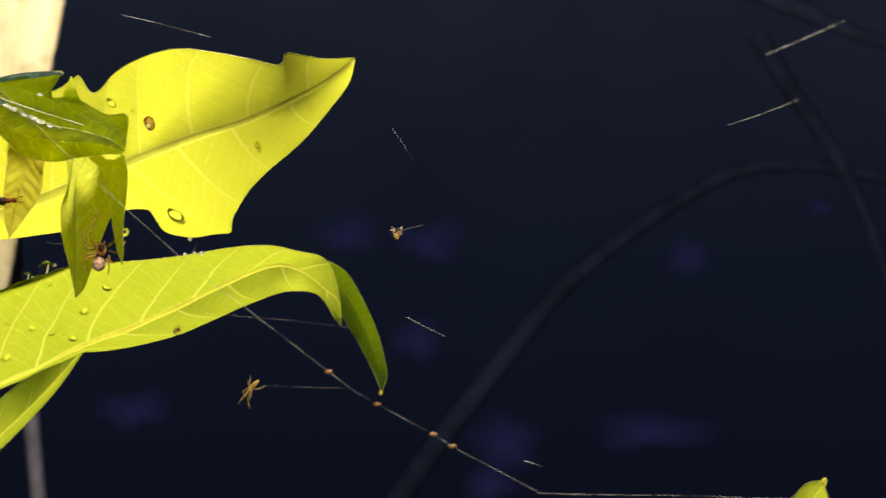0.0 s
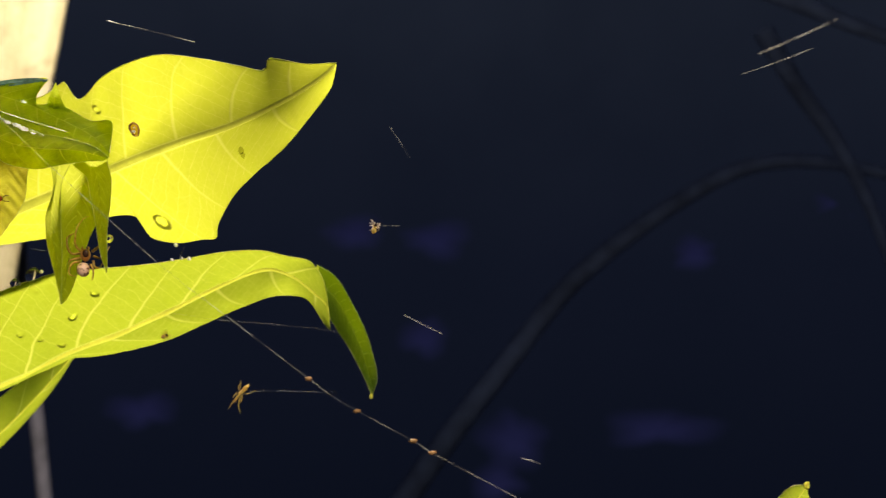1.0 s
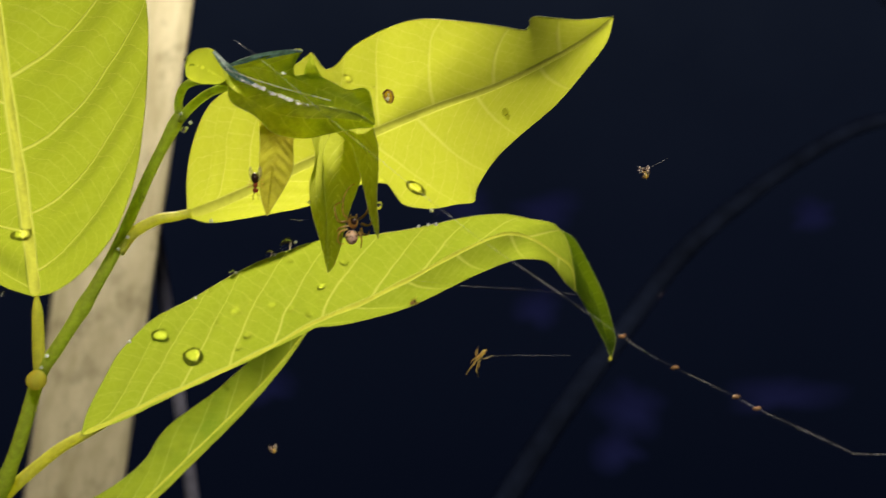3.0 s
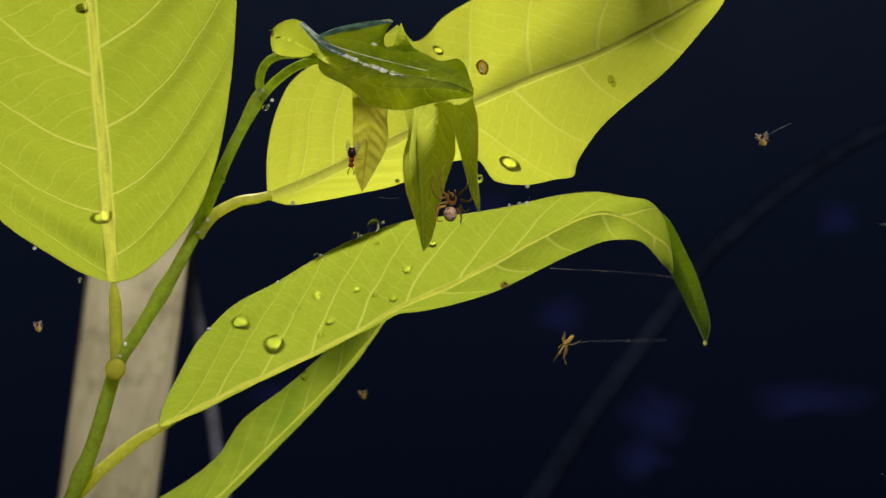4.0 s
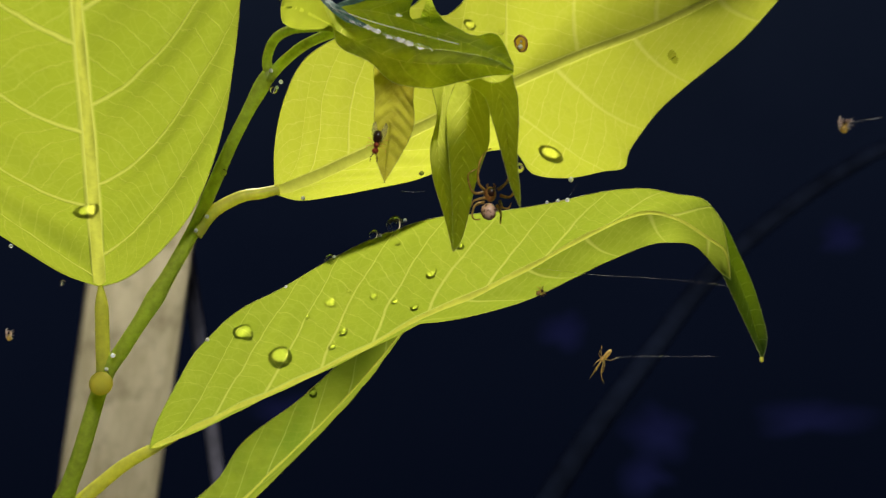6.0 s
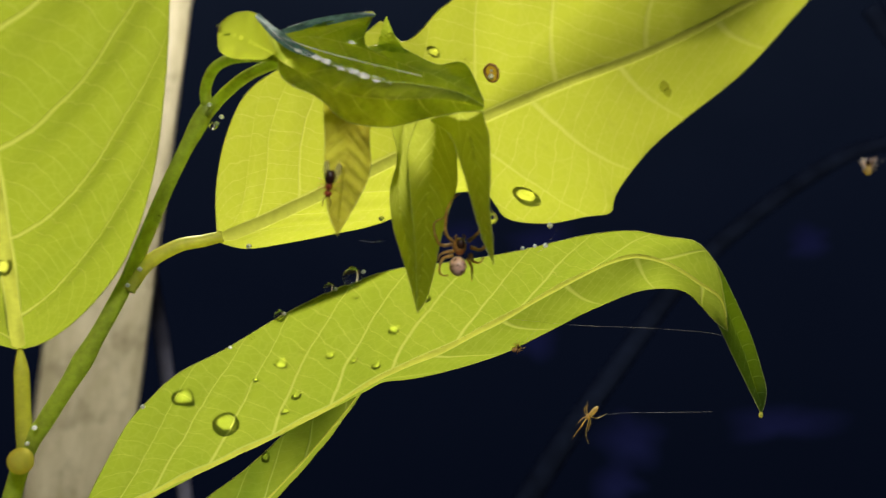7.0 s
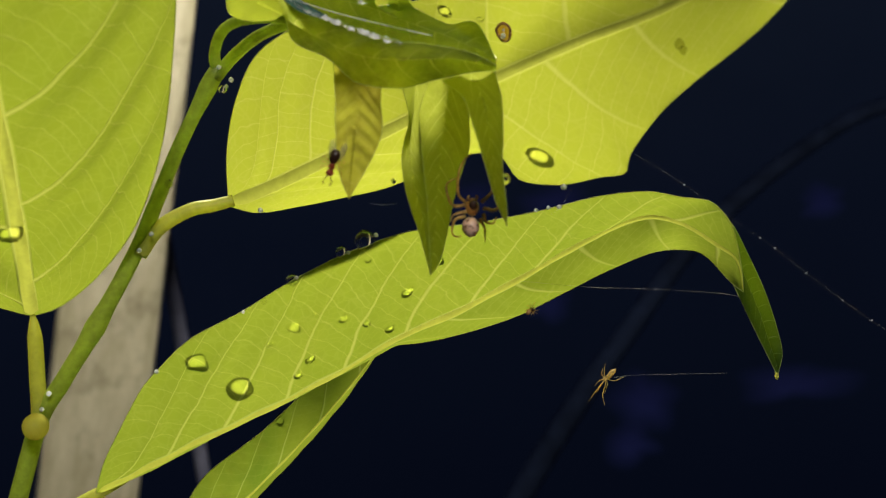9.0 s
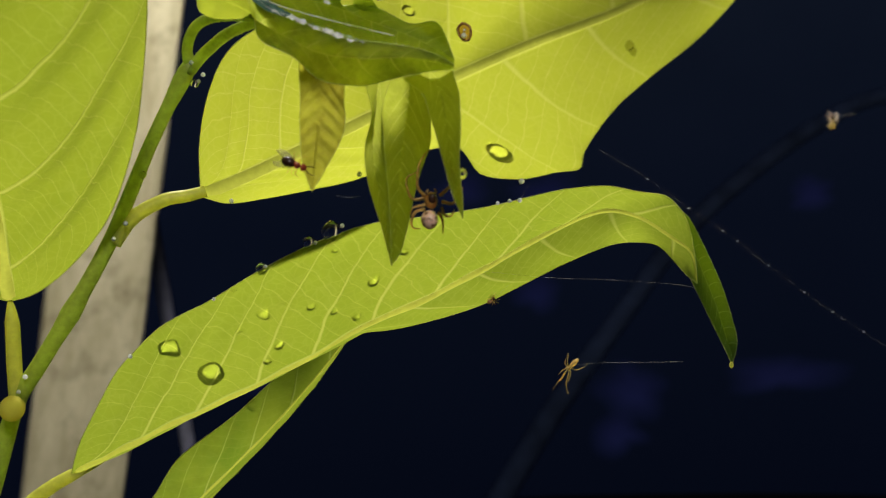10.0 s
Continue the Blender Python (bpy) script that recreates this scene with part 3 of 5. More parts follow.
square_post([(-450.0, 1200.0, 257.0), (-504.0, 1200.0, -6.0), (-552.0, 1200.0, -262.0)], 0.100)
stick([(-513.0, 1380.0, 5.0), (-481.0, 1380.0, -332.0)], 0.0090)

# ---- the plant ----
plant = tagged(new("plant"), "young green plant with drooping, wet, translucent leaves", "plant")

A = Sheet([(-109.15, 204, -36.98), (-102.2, 204.6, -34.09), (-95.07, 205.2, -31.01), (-86.88, 205.6, -27.77), (-78.79, 206.2, -24.36), (-70.77, 207, -20.6), (-64.78, 207.8, -17.36), (-57.81, 208.4, -14.74), (-49.84, 209, -11.2), (-42.9, 209.6, -7.83), (-36.95, 209.6, -5.01), (-30.12, 209, -2.74), (-25.45, 207.5, -3.86), (-20.98, 205.8, -7.01), (-18.63, 204.6, -8.89), (-18.02, 204.3, -11.15), (-17.94, 204.2, -13.58)], [(-109.15, 204, -36.98), (-106.74, 202, -31.98), (-102.6, 200, -25.98), (-99.3, 198.5, -21.59), (-96.81, 198, -19.24), (-91.53, 197, -15.1), (-83.98, 195, -11.83), (-76.23, 193.4, -7.87), (-68.91, 192.6, -4.82), (-61.48, 192.8, -2.74), (-56.15, 194, -2.27), (-50.02, 196.5, -1.82), (-43.76, 199, -1.0), (-36.42, 201, 0.33), (-29.97, 202.5, 0.6), (-25.4, 203.4, -0.45), (-21.74, 203.8, -1.19), (-19.99, 203.6, -2.86), (-18.9, 203.4, -4.96), (-18.37, 203.6, -7.77), (-18.03, 203.9, -10.77), (-17.94, 204.2, -13.58)], [(-109.15, 204, -36.98), (-99.9, 213.6, -32.6), (-88.4, 219.6, -27.2), (-77.6, 220.8, -22.6), (-69.5, 217.5, -19.2), (-64.88, 211.5, -18.81), (-60.38, 211.2, -18.46), (-53.31, 211.2, -17.06), (-47.3, 211.4, -15.34), (-40.26, 211.2, -12.19), (-35.28, 211.0, -9.97), (-29.39, 209.8, -7.89), (-25.55, 210.4, -7.69), (-22.77, 208.8, -8.19), (-21.02, 207.6, -9.96), (-19.36, 205.6, -12.26), (-17.94, 204.2, -13.58)], nu=120, nv=14, belly=0.6, quilt=0.3, veins=9.5, wave=0.15, rib=0.95, bend=(0.13, 0.07), power=0.9)
B = Sheet([(-85.7, 199.8, 2.6), (-78.1, 198.2, 5.0), (-70.4, 196.2, 7.7), (-61.7, 193.2, 10.7), (-48.7, 186.2, 14.9), (-38.5, 180.0, 17.6), (-29.1, 173.5, 19.5), (-20.4, 167.2, 22.3), (-15.0, 162.2, 24.5), (-12.2, 159.6, 26.3)], [(-85.7, 199.8, 2.6), (-85.1, 198.6, 9.5), (-82.9, 197.4, 16.6), (-78.7, 196.2, 22.5), (-70.3, 194.4, 25.8), (-65.5, 193.2, 26.4), (-63.1, 192.6, 27.4), (-61.5, 192.0, 28.4), (-60.5, 191.6, 28.9), (-59.4, 190.8, 27.5), (-58.1, 190.2, 25.8), (-57.0, 189.6, 25.7), (-54.9, 186.6, 26.4), (-52.3, 184.2, 28.2), (-47.0, 179.4, 29.7), (-40.7, 176.2, 30.6), (-34.0, 174.2, 29.6), (-28.3, 172.6, 28.3), (-24.0, 171.0, 27.2), (-23.4, 170.9, 29.0), (-20.2, 166.6, 28.0), (-16.6, 162.6, 26.8), (-12.1, 159.6, 26.5)], [(-85.7, 199.8, 2.4), (-81.69, 199.4, 1.19), (-75.56, 199.2, 1.66), (-69.27, 198.3, 2.45), (-62.84, 196.9, 3.46), (-54.1, 193.4, 6.3), (-49.5, 192.2, 6.6), (-47.8, 191.6, 5.6), (-46.1, 191.0, 2.9), (-41.0, 188.0, 1.9), (-36.4, 185.0, 2.4), (-33.6, 183.0, 2.6), (-33.0, 181.2, 4.7), (-29.7, 176.4, 8.8), (-26.0, 172.2, 11.7), (-20.6, 167.4, 15.4), (-16.4, 164.2, 19.5), (-13.1, 161.4, 23.2), (-12.1, 159.6, 26.2)], nu=120, nv=14, belly=0.25, quilt=0.10, veins=8, lead=1.0, rib=0.9, bend=(0.16, 0.06), round_rib=0.15, power=0.7)
C = Sheet([(-111.2, 193.2, -10.2), (-107.6, 184.2, -1.8), (-101.9, 170.4, 8.7), (-97.7, 159.6, 17.1), (-93.4, 148.8, 26.3), (-89.9, 140.4, 34.5), (-86.6, 133.2, 43.7), (-83.4, 127.2, 55.1)], [(-111.1, 193.2, -10.4), (-107.2, 193.2, -9.4), (-101.7, 192.0, -6.0), (-96.2, 190.2, -1.0), (-92.1, 187.2, 4.2), (-87.8, 182.4, 11.3), (-83.8, 175.8, 19.8), (-81.1, 170.4, 26.3), (-78.8, 164.4, 32.9), (-77.1, 154.8, 40.9), (-78.0, 141.6, 49.2), (-83.4, 127.2, 55.4)], [(-111.3, 193.2, -10.4), (-114.9, 189.6, -8.4), (-117.9, 186.0, -5.5), (-120.2, 182.4, -2.8), (-122.2, 180.0, -0.5), (-125.2, 172.8, 5.9), (-126.0, 164.4, 13.8), (-124.5, 156.0, 23.7), (-119.3, 147.6, 33.7), (-109.8, 138.0, 42.1), (-97.6, 130.8, 49.5), (-83.4, 127.2, 55.4)], nu=90, nv=14, belly=1.2, quilt=0.95, veins=5.4, rib=0.85, bend=(0.115, 0.15))
D = Sheet([(-149.3, 220.8, -80.7), (-130.8, 222.0, -71.3), (-115.4, 222.0, -61.1), (-104.6, 222.0, -53.3), (-95.5, 222.0, -45.2), (-84.5, 222.0, -35.4), (-75.8, 222.0, -26.7), (-67.8, 222.0, -17.7)], [(-149.3, 220.8, -80.7), (-138.1, 223.2, -68.3), (-123.3, 219.6, -58.1), (-116.5, 219.6, -53.4), (-108.8, 219.6, -49.0), (-103.0, 219.6, -44.5), (-98.2, 219.6, -38.2), (-88.8, 220.2, -31.8), (-80.5, 223.8, -24.8), (-73.5, 223.2, -19.6), (-67.8, 222.0, -17.7)], [(-149.3, 220.8, -80.7), (-133.5, 230.4, -75.7), (-118.9, 234.0, -65.8), (-107.5, 234.0, -56.7), (-97.8, 234.0, -48.0), (-86.3, 232.8, -37.5), (-77.0, 230.4, -28.0), (-67.8, 222.0, -17.7)], nu=80, nv=10, belly=0.6, quilt=0.18, veins=11)
F = Sheet([(42.0, 144.0, -47.9), (42.4, 141.6, -38.8), (43.2, 139.8, -32.8), (45.6, 138.0, -27.8)], [(42.0, 144.0, -47.9), (36.1, 142.8, -41.9), (37.9, 141.6, -35.3), (42.2, 139.8, -30.2), (43.8, 138.6, -28.1), (45.6, 138.0, -27.7)], [(42.0, 144.0, -47.9), (51.9, 144.0, -42.9), (51.0, 141.6, -35.3), (47.3, 139.8, -31.1), (46.0, 138.6, -29.1), (45.6, 138.0, -27.7)], nu=40, nv=8, belly=0.5, quilt=0.2, veins=5, rib=0.4)
leaf("leaf", A, LEAF, plant, "long yellow-green leaf, arched, wet with drops")
# the drooping tip: its near wall, and an added far wall that darkens it
DROOP = [
    [(-20.09, 211.5, -6.21), (-17.77, 214, -9.07), (-15.83, 216.8, -13.27), (-13.9, 219, -17.94), (-12.35, 220, -22.8), (-11.51, 219.8, -25.83), (-11.64, 219, -27.26)],
    [(-20.92, 210.5, -2.13), (-17.83, 213, -4.38), (-15.4, 216, -8.81), (-12.74, 218.5, -14.96), (-11.21, 219.5, -20.39), (-10.67, 219.5, -24.03), (-11.64, 219, -27.26)],
    [(-19.93, 210.5, -10.07), (-18.63, 211.5, -12.09), (-17.28, 213.5, -14.75), (-15.45, 217, -18.46), (-13.51, 219, -22.67), (-12.33, 219.2, -25.45), (-11.64, 219, -27.26)],
]
leaf("drooping_tip", Sheet(*DROOP, nu=50, nv=8, belly=0.5, lead=1.0, rib=0), LEAF, plant, "dark green drooping tip of the long leaf")
part("dimming_wall", Sheet(*DROOP, nu=50, nv=8, belly=-1.3, lead=1.0, rib=0).mesh(), LEAF, plant, "added unseen wall that darkens the drooping tip")
leaf("leaf", B, LEAF_UPPER, plant, "broad yellow-green leaf, bitten at its lower edge")
leaf("leaf", C, LEAF_LARGE, plant, "large yellow-green leaf, upright, with strong veins")
leaf("leaf", D, LEAF_SHADE_PAINTED, plant, "narrow green leaf, its shade painted in as dark blotches")


def shade_layer(sheet, start, peak, gap, reach):
    """A thin added layer that shades the blade along the midrib, on its lit side, widening to the margin at the tip's
    fold.
    """
    bm = bmesh.new()
    uv = bm.loops.layers.uv.new("leaf")
    rows = []
    n = 60
    for a in range(n):
        s = start + (0.99 - start) * a / (n - 1)
        wide = reach * min(1.0, (s - start) / (peak - start)) ** 1.4
        wide *= 1 + 0.12 * noise.noise(Vector((s * 14, gap * 9000, 3.0)))
        row = []
        for k in range(9):
            q = sheet.nv * min(1.0, wide) * k / 8
            j = min(int(q), sheet.nv - 1)
            p = sheet.at(s, sheet.nv - j) * (1 - (q - j)) + sheet.at(s, sheet.nv - j - 1) * (q - j)
            i = int(s * (sheet.nu - 1))
            row.append((bm.verts.new(p - sheet.face[i] * gap), (s, 0.5 - 0.5 * q / sheet.nv)))
        rows.append(row)
    for a, b in zip(rows, rows[1:]):
        for k in range(8):
            corners = (a[k], a[k + 1], b[k + 1], b[k])
            f = bm.faces.new([c[0] for c in corners])
            for loop, c in zip(f.loops, corners):
                loop[uv].uv = c[1]
    return bm


# added layers that put the soft shade beside the midrib
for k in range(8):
    part("shade_layer", shade_layer(B, 0.40 + 0.012 * k, 0.84 + 0.008 * k, 0.00012 + 0.00007 * k, 1.02 - 0.085 * k), SHADE_FILM, plant, "added thin layer that shades the broad leaf beside its midrib")


def stalk(name, points, r0, r1, label, count=60, swell=(), mat=None, end=0):
    line = spline([mm(p) for p in points], count)
    radii = []
    for k in range(count):
        u = k / (count - 1)
        r = r0 + (r1 - r0) * u
        for at, width, more in swell:
            r += more * math.exp(-(((u - at) / width) ** 2))
        if end and u > 0.75:
            r *= 1 - (1 - end) * ((u - 0.75) / 0.25) ** 1.5
        radii.append((r + 0.03 * noise.noise(Vector((u * 30, r0, 0)))) / 1000)
    return part(name, tube(line, radii, 12), mat or STEM, plant, label)


stalk("stem", [(-149.4, 204.0, -104.7), (-135.6, 201.6, -73.9), (-125.6, 199.2, -52.3), (-117.4, 195.6, -37.8), (-112.0, 194.4, -24.7), (-108.5, 194.4, -19.7), (-103.5, 194.6, -12.7), (-97.8, 195.6, -3.5), (-94.4, 195.6, 3.0), (-90.2, 195.0, 10.7), (-85.3, 193.8, 18.1), (-83.6, 193.2, 20.2)], 1.75, 0.85, "slender green stem", 90, ((0.25, 0.02, 0.3), (0.48, 0.015, 0.35), (0.73, 0.015, 0.3), (0.98, 0.02, 0.3)))
stalk("twig", [(-84.1, 193.4, 19.3), (-83.8, 192.0, 21.9), (-81.7, 189.0, 23.9), (-78.5, 185.4, 24.3), (-74.5, 181.2, 23.6), (-71.1, 178.0, 22.8)], 0.75, 0.6, "bent green leaf stalk")
stalk("twig", [(-84.2, 193.4, 18.9), (-81.5, 192.0, 21.0), (-76.9, 187.2, 22.5), (-71.3, 180.0, 22.5), (-70.0, 178.8, 22.1)], 0.8, 0.7, "green leaf stalk")
stalk("petiole", [(-123.3, 199.2, -48.0), (-120.8, 200.4, -45.3), (-117.3, 202.2, -42.2), (-112.9, 203.4, -38.9), (-109.3, 204.5, -37.0), (-105.0, 205.9, -35.2)], 1.25, 0.85, "yellow-green leaf stalk", mat=PETIOLE, end=0.5)
stalk("petiole", [(-97.0, 195.6, -3.3), (-94.3, 196.2, -0.0), (-90.4, 197.4, 2.1), (-87.3, 198.6, 2.6), (-84.8, 199.3, 3.1)], 1.05, 0.85, "yellow-green leaf stalk", mat=PETIOLE, end=0.9)
stalk("petiole", [(-111.8, 194.4, -25.0), (-111.5, 193.8, -19.7), (-111.2, 193.4, -14.9), (-111.1, 193.2, -11.6), (-111.1, 193.0, -9.9)], 1.1, 0.98, "yellow-green leaf stalk", mat=PETIOLE, end=0.2)
stalk("petiole", [(-135.6, 201.6, -73.9), (-143.0, 211.2, -78.4), (-149.3, 220.8, -80.7), (-141.5, 222.0, -76.8)], 1.0, 0.9, "green leaf stalk")

other = tagged(new("plant"), "yellow-green leaf tip of a neighbouring plant", "plant")
leaf("leaf", F, LEAF, other, "yellow-green leaf tip")
low = [mm(p) for p in [(42.0, 144.0, -47.9), (42.4, 141.6, -38.8), (43.2, 139.8, -32.8), (45.6, 138.0, -27.8)]][0]
part("stem", tube(spline([low + Vector((0.10, 0.02, -low.z - 0.05)), low + Vector((0.05, 0.02, -0.4)), low], 40), [0.0016 - 0.00002 * k for k in range(40)], 10), STEM, other, "green stalk")

# ---- the curled leaf in which the spider sits ----
curled = tagged(new("curled_leaf"), "dark green young leaf, folded and bound with silk", "leaf")
E_PARTS = [
    ("lobe", [(-70.7, 177.4, 22.7), (-73.3, 178.6, 24.4), (-76.1, 179.3, 25.9), (-78.3, 179.3, 26.1)], [(-70.7, 177.4, 22.9), (-71.6, 177.8, 25.2), (-73.2, 178.2, 28.0), (-75.6, 178.8, 28.5), (-77.7, 179.3, 27.6), (-78.3, 179.3, 26.1)], [(-70.7, 177.4, 22.6), (-73.9, 178.8, 22.8), (-76.7, 179.5, 23.3), (-78.2, 179.6, 24.4), (-78.3, 179.3, 26.1)], LEAF_LOBE, "yellow-green rounded lobe"),
    ("back_fold", [(-70.7, 176.4, 24.1), (-67.3, 178.8, 24.9), (-62.2, 178.8, 23.5), (-57.2, 178.8, 21.2), (-52.0, 177.0, 18.6), (-47.1, 171.6, 15.2)], [(-71.4, 177.0, 24.9), (-70.0, 179.4, 26.2), (-65.9, 181.2, 27.6), (-62.2, 182.4, 28.1), (-59.8, 182.4, 27.8), (-62.2, 181.2, 25.1), (-61.5, 180.6, 23.8), (-59.0, 180.6, 23.8), (-57.0, 181.0, 23.4), (-54.9, 181.2, 22.3), (-52.6, 181.4, 21.1), (-49.6, 181.2, 21.0), (-47.1, 171.6, 15.3)], [(-70.7, 176.4, 23.7), (-66.7, 175.2, 21.3), (-61.7, 174.6, 18.9), (-56.7, 174.6, 17.1), (-51.7, 174.0, 16.1), (-47.1, 171.4, 14.5)], LEAF_CURLED, "dark back of the fold"),
    ("flap", [(-58.2, 180.0, 22.6), (-58.5, 181.2, 24.9), (-58.6, 181.8, 27.2)], [(-59.9, 180.4, 23.1), (-59.3, 181.2, 25.1), (-58.6, 181.8, 27.3)], [(-55.9, 180.0, 22.3), (-57.5, 181.2, 24.6), (-58.5, 181.8, 27.3)], LEAF_CURLED, "small dark flap of the fold"),
    ("front_fold", [(-70.4, 175.2, 22.1), (-66.2, 172.2, 19.2), (-61.9, 171.0, 16.8), (-57.0, 170.4, 15.8), (-52.1, 170.4, 15.5), (-47.2, 170.8, 14.4)], [(-73.1, 178.2, 27.9), (-70.4, 175.2, 24.5), (-65.7, 174.2, 21.6), (-61.5, 173.8, 19.6), (-58.2, 173.5, 18.5), (-54.5, 173.4, 17.8), (-49.9, 172.2, 16.4), (-47.1, 171.0, 14.6)], [(-70.4, 175.2, 21.9), (-68.9, 171.6, 19.0), (-65.0, 169.8, 16.6), (-61.8, 169.2, 13.7), (-57.7, 169.2, 12.9), (-53.7, 169.2, 13.2), (-50.1, 169.8, 13.9), (-47.2, 170.8, 14.0)], LEAF_FRONT, "dark wet front of the fold"),
    ("hanging_tip", [(-62.6, 173.4, 16.5), (-62.7, 172.2, 12.3), (-63.1, 171.0, 7.4), (-63.6, 169.2, 1.5)], [(-64.8, 171.6, 17.1), (-64.7, 171.4, 13.2), (-64.8, 170.6, 9.1), (-64.6, 169.8, 4.6), (-63.6, 169.2, 1.5)], [(-60.0, 174.6, 15.3), (-60.1, 173.4, 11.9), (-60.1, 172.2, 8.3), (-61.6, 170.4, 4.8), (-63.6, 169.2, 1.5)], LEAF_BROWN, "brownish green hanging tip"),
    ("hanging_tip", [(-53.25, 180, 14.41), (-53.99, 179.6, 10.41), (-54.47, 179, 6.72), (-55.03, 178.4, 2.73), (-55.62, 177.8, -1.58), (-56.33, 177, -7.5)], [(-55.26, 179, 14.78), (-56.61, 178.4, 11.15), (-56.94, 178, 8.16), (-56.77, 177.6, 5.47), (-56.47, 177.4, 1.13), (-56.28, 177.2, -2.86), (-56.33, 177, -7.5)], [(-50.84, 181.5, 14.41), (-51.05, 181.2, 10.33), (-51.34, 180.6, 6.6), (-52.84, 179.6, 2.42), (-53.92, 178.8, -1.48), (-55.18, 177.6, -5.93), (-56.33, 177, -7.5)], LEAF_TIP, "long green hanging tip"),
    ("rolled_edge", [(-56.48, 177.5, 14.37), (-57.0, 177.2, 10.69), (-57.64, 176.9, 7.15), (-57.54, 176.7, 3.83), (-56.68, 176.6, -0.84), (-56.44, 176.7, -4.49), (-56.32, 176.9, -7.49)], [(-58.26, 178.4, 13.92), (-57.74, 178, 10.4), (-58.7, 177.4, 6.31), (-58.51, 177.1, 2.18), (-57.19, 176.9, -3.13), (-56.32, 176.9, -7.49)], [(-55.14, 178.6, 14.79), (-56.41, 177.9, 11.1), (-56.46, 177.5, 8.1), (-56.33, 177.2, 5.1), (-56.17, 177, 0.78), (-56.19, 176.9, -3.19), (-56.32, 176.9, -7.49)], LEAF_TIP, "rolled edge of the tip"),
    ("hanging_tip", [(-50.24, 172.2, 14.52), (-48.78, 171.9, 11.68), (-48.41, 171.5, 8.79), (-48.15, 171.0, 5.92), (-47.95, 170.4, 3.07), (-47.45, 169.7, -0.09), (-46.99, 169.2, -2.53)], [(-53.26, 173.5, 13.73), (-51.16, 172.8, 11.93), (-50.16, 172, 8.94), (-49.45, 171.4, 6.03), (-48.83, 170.6, 3.44), (-48.06, 169.8, 0.26), (-46.99, 169.2, -2.53)], [(-47.53, 171.2, 14.72), (-46.88, 171.2, 11.8), (-46.76, 171, 9.28), (-46.87, 170.6, 6.76), (-47.13, 170, 3.63), (-46.93, 169.4, -0.12), (-46.99, 169.2, -2.53)], LEAF_TIP, "narrow green hanging tip"),
]
for name, a, b, c, mat, label in E_PARTS:
    sheet = Sheet(a, b, c, nu=50, nv=8, belly=0.15 if "fold" in name else 0.4, quilt=0.0 if name == "lobe" else 0.26, veins=7, lead=1.0, wave=0.7, rib=0)
    leaf(name, sheet, mat, curled, label, margin=0 if name == "flap" else 0.035)
# the lamp's bluish sheen on the upper edge, built as a tinted strip
part("silk_sheen_film", Sheet([(-70.8, 177.0, 25.2), (-68.6, 179.4, 26.5), (-65.7, 181.0, 27.2), (-62.1, 181.9, 27.7), (-59.9, 181.9, 27.6)], [(-70.8, 177.2, 25.5), (-68.7, 179.6, 26.8), (-65.7, 181.2, 27.7), (-62.1, 182.2, 28.1), (-59.8, 182.2, 27.8)], [(-70.7, 176.6, 24.9), (-68.6, 178.9, 25.8), (-65.6, 180.4, 26.5), (-62.1, 181.6, 27.2), (-60.1, 181.8, 27.3)], nu=40, nv=3, belly=0.05, wave=0.2, rib=0).mesh(), SHEEN_FILM, curled, "bluish strip painting the lamp's sheen on the upper edge")
part("silk_sheen_film", Sheet([(-73.2, 178.0, 27.8), (-71.2, 175.3, 25.8), (-69.7, 174.0, 24.3), (-67.8, 173.6, 22.8), (-65.5, 173.4, 21.5)], [(-73.0, 178.2, 28.1), (-70.8, 175.6, 26.0), (-69.1, 174.2, 24.6), (-67.3, 173.9, 23.1), (-65.3, 173.6, 21.8)], [(-73.3, 177.7, 27.6), (-71.5, 175.0, 25.4), (-70.1, 173.6, 23.9), (-68.2, 173.3, 22.4), (-65.6, 173.2, 21.4)], nu=40, nv=3, belly=0.05, wave=0.2, rib=0).mesh(), SHEEN_FILM, curled, "bluish silk film along the fold")
# the wet glint along the fold, built as white strands and blobs
for n in range(3):
    line = spline([mm((x + 0.1 * math.sin(2.1 * n + k), y - 0.25, z + 0.17 * (n - 1))) for k, (x, y, z) in enumerate([(-70.5, 174.2, 24.9), (-69.1, 173.8, 23.6), (-67.1, 173.4, 22.2), (-65.5, 173.3, 21.4), (-63.0, 173.2, 20.3), (-61.3, 173.0, 19.5), (-58.1, 172.9, 18.4), (-57.3, 172.9, 18.0)])], 110)
    patchy = [0.000008 + 0.000085 * max(0.0, noise.noise(Vector((k * 0.17, 5.0 * n, 2.0)))) ** 1.1 for k in range(110)]
    part("glint_strand", front_half(tube(line, patchy, 8, False)), SHEEN, curled, "white wet silk strand, its glint put into the colour")
for x, y, z, r in [(-67.5, 173.3, 22.4, 0.25), (-65.4, 173.0, 21.5, 0.42), (-64.4, 173.0, 21.0, 0.42), (-62.8, 172.9, 20.1, 0.3), (-61.3, 172.9, 19.6, 0.45), (-60.3, 172.8, 19.1, 0.48), (-58.9, 172.8, 18.4, 0.25), (-62.2, 178.0, 23.8, 0.3)]:
    bm = ball(r / 1000, (1.25, 0.55, 0.55), 3, 0.9, x)
    bm.transform(Matrix.Translation(mm((x, y, z))) @ Matrix.Rotation(radians(20), 4, "Y"))
    front_half(bm)
    part("glint_streak", bm, SHEEN, curled, "white blob standing in for the water's glint along the fold")


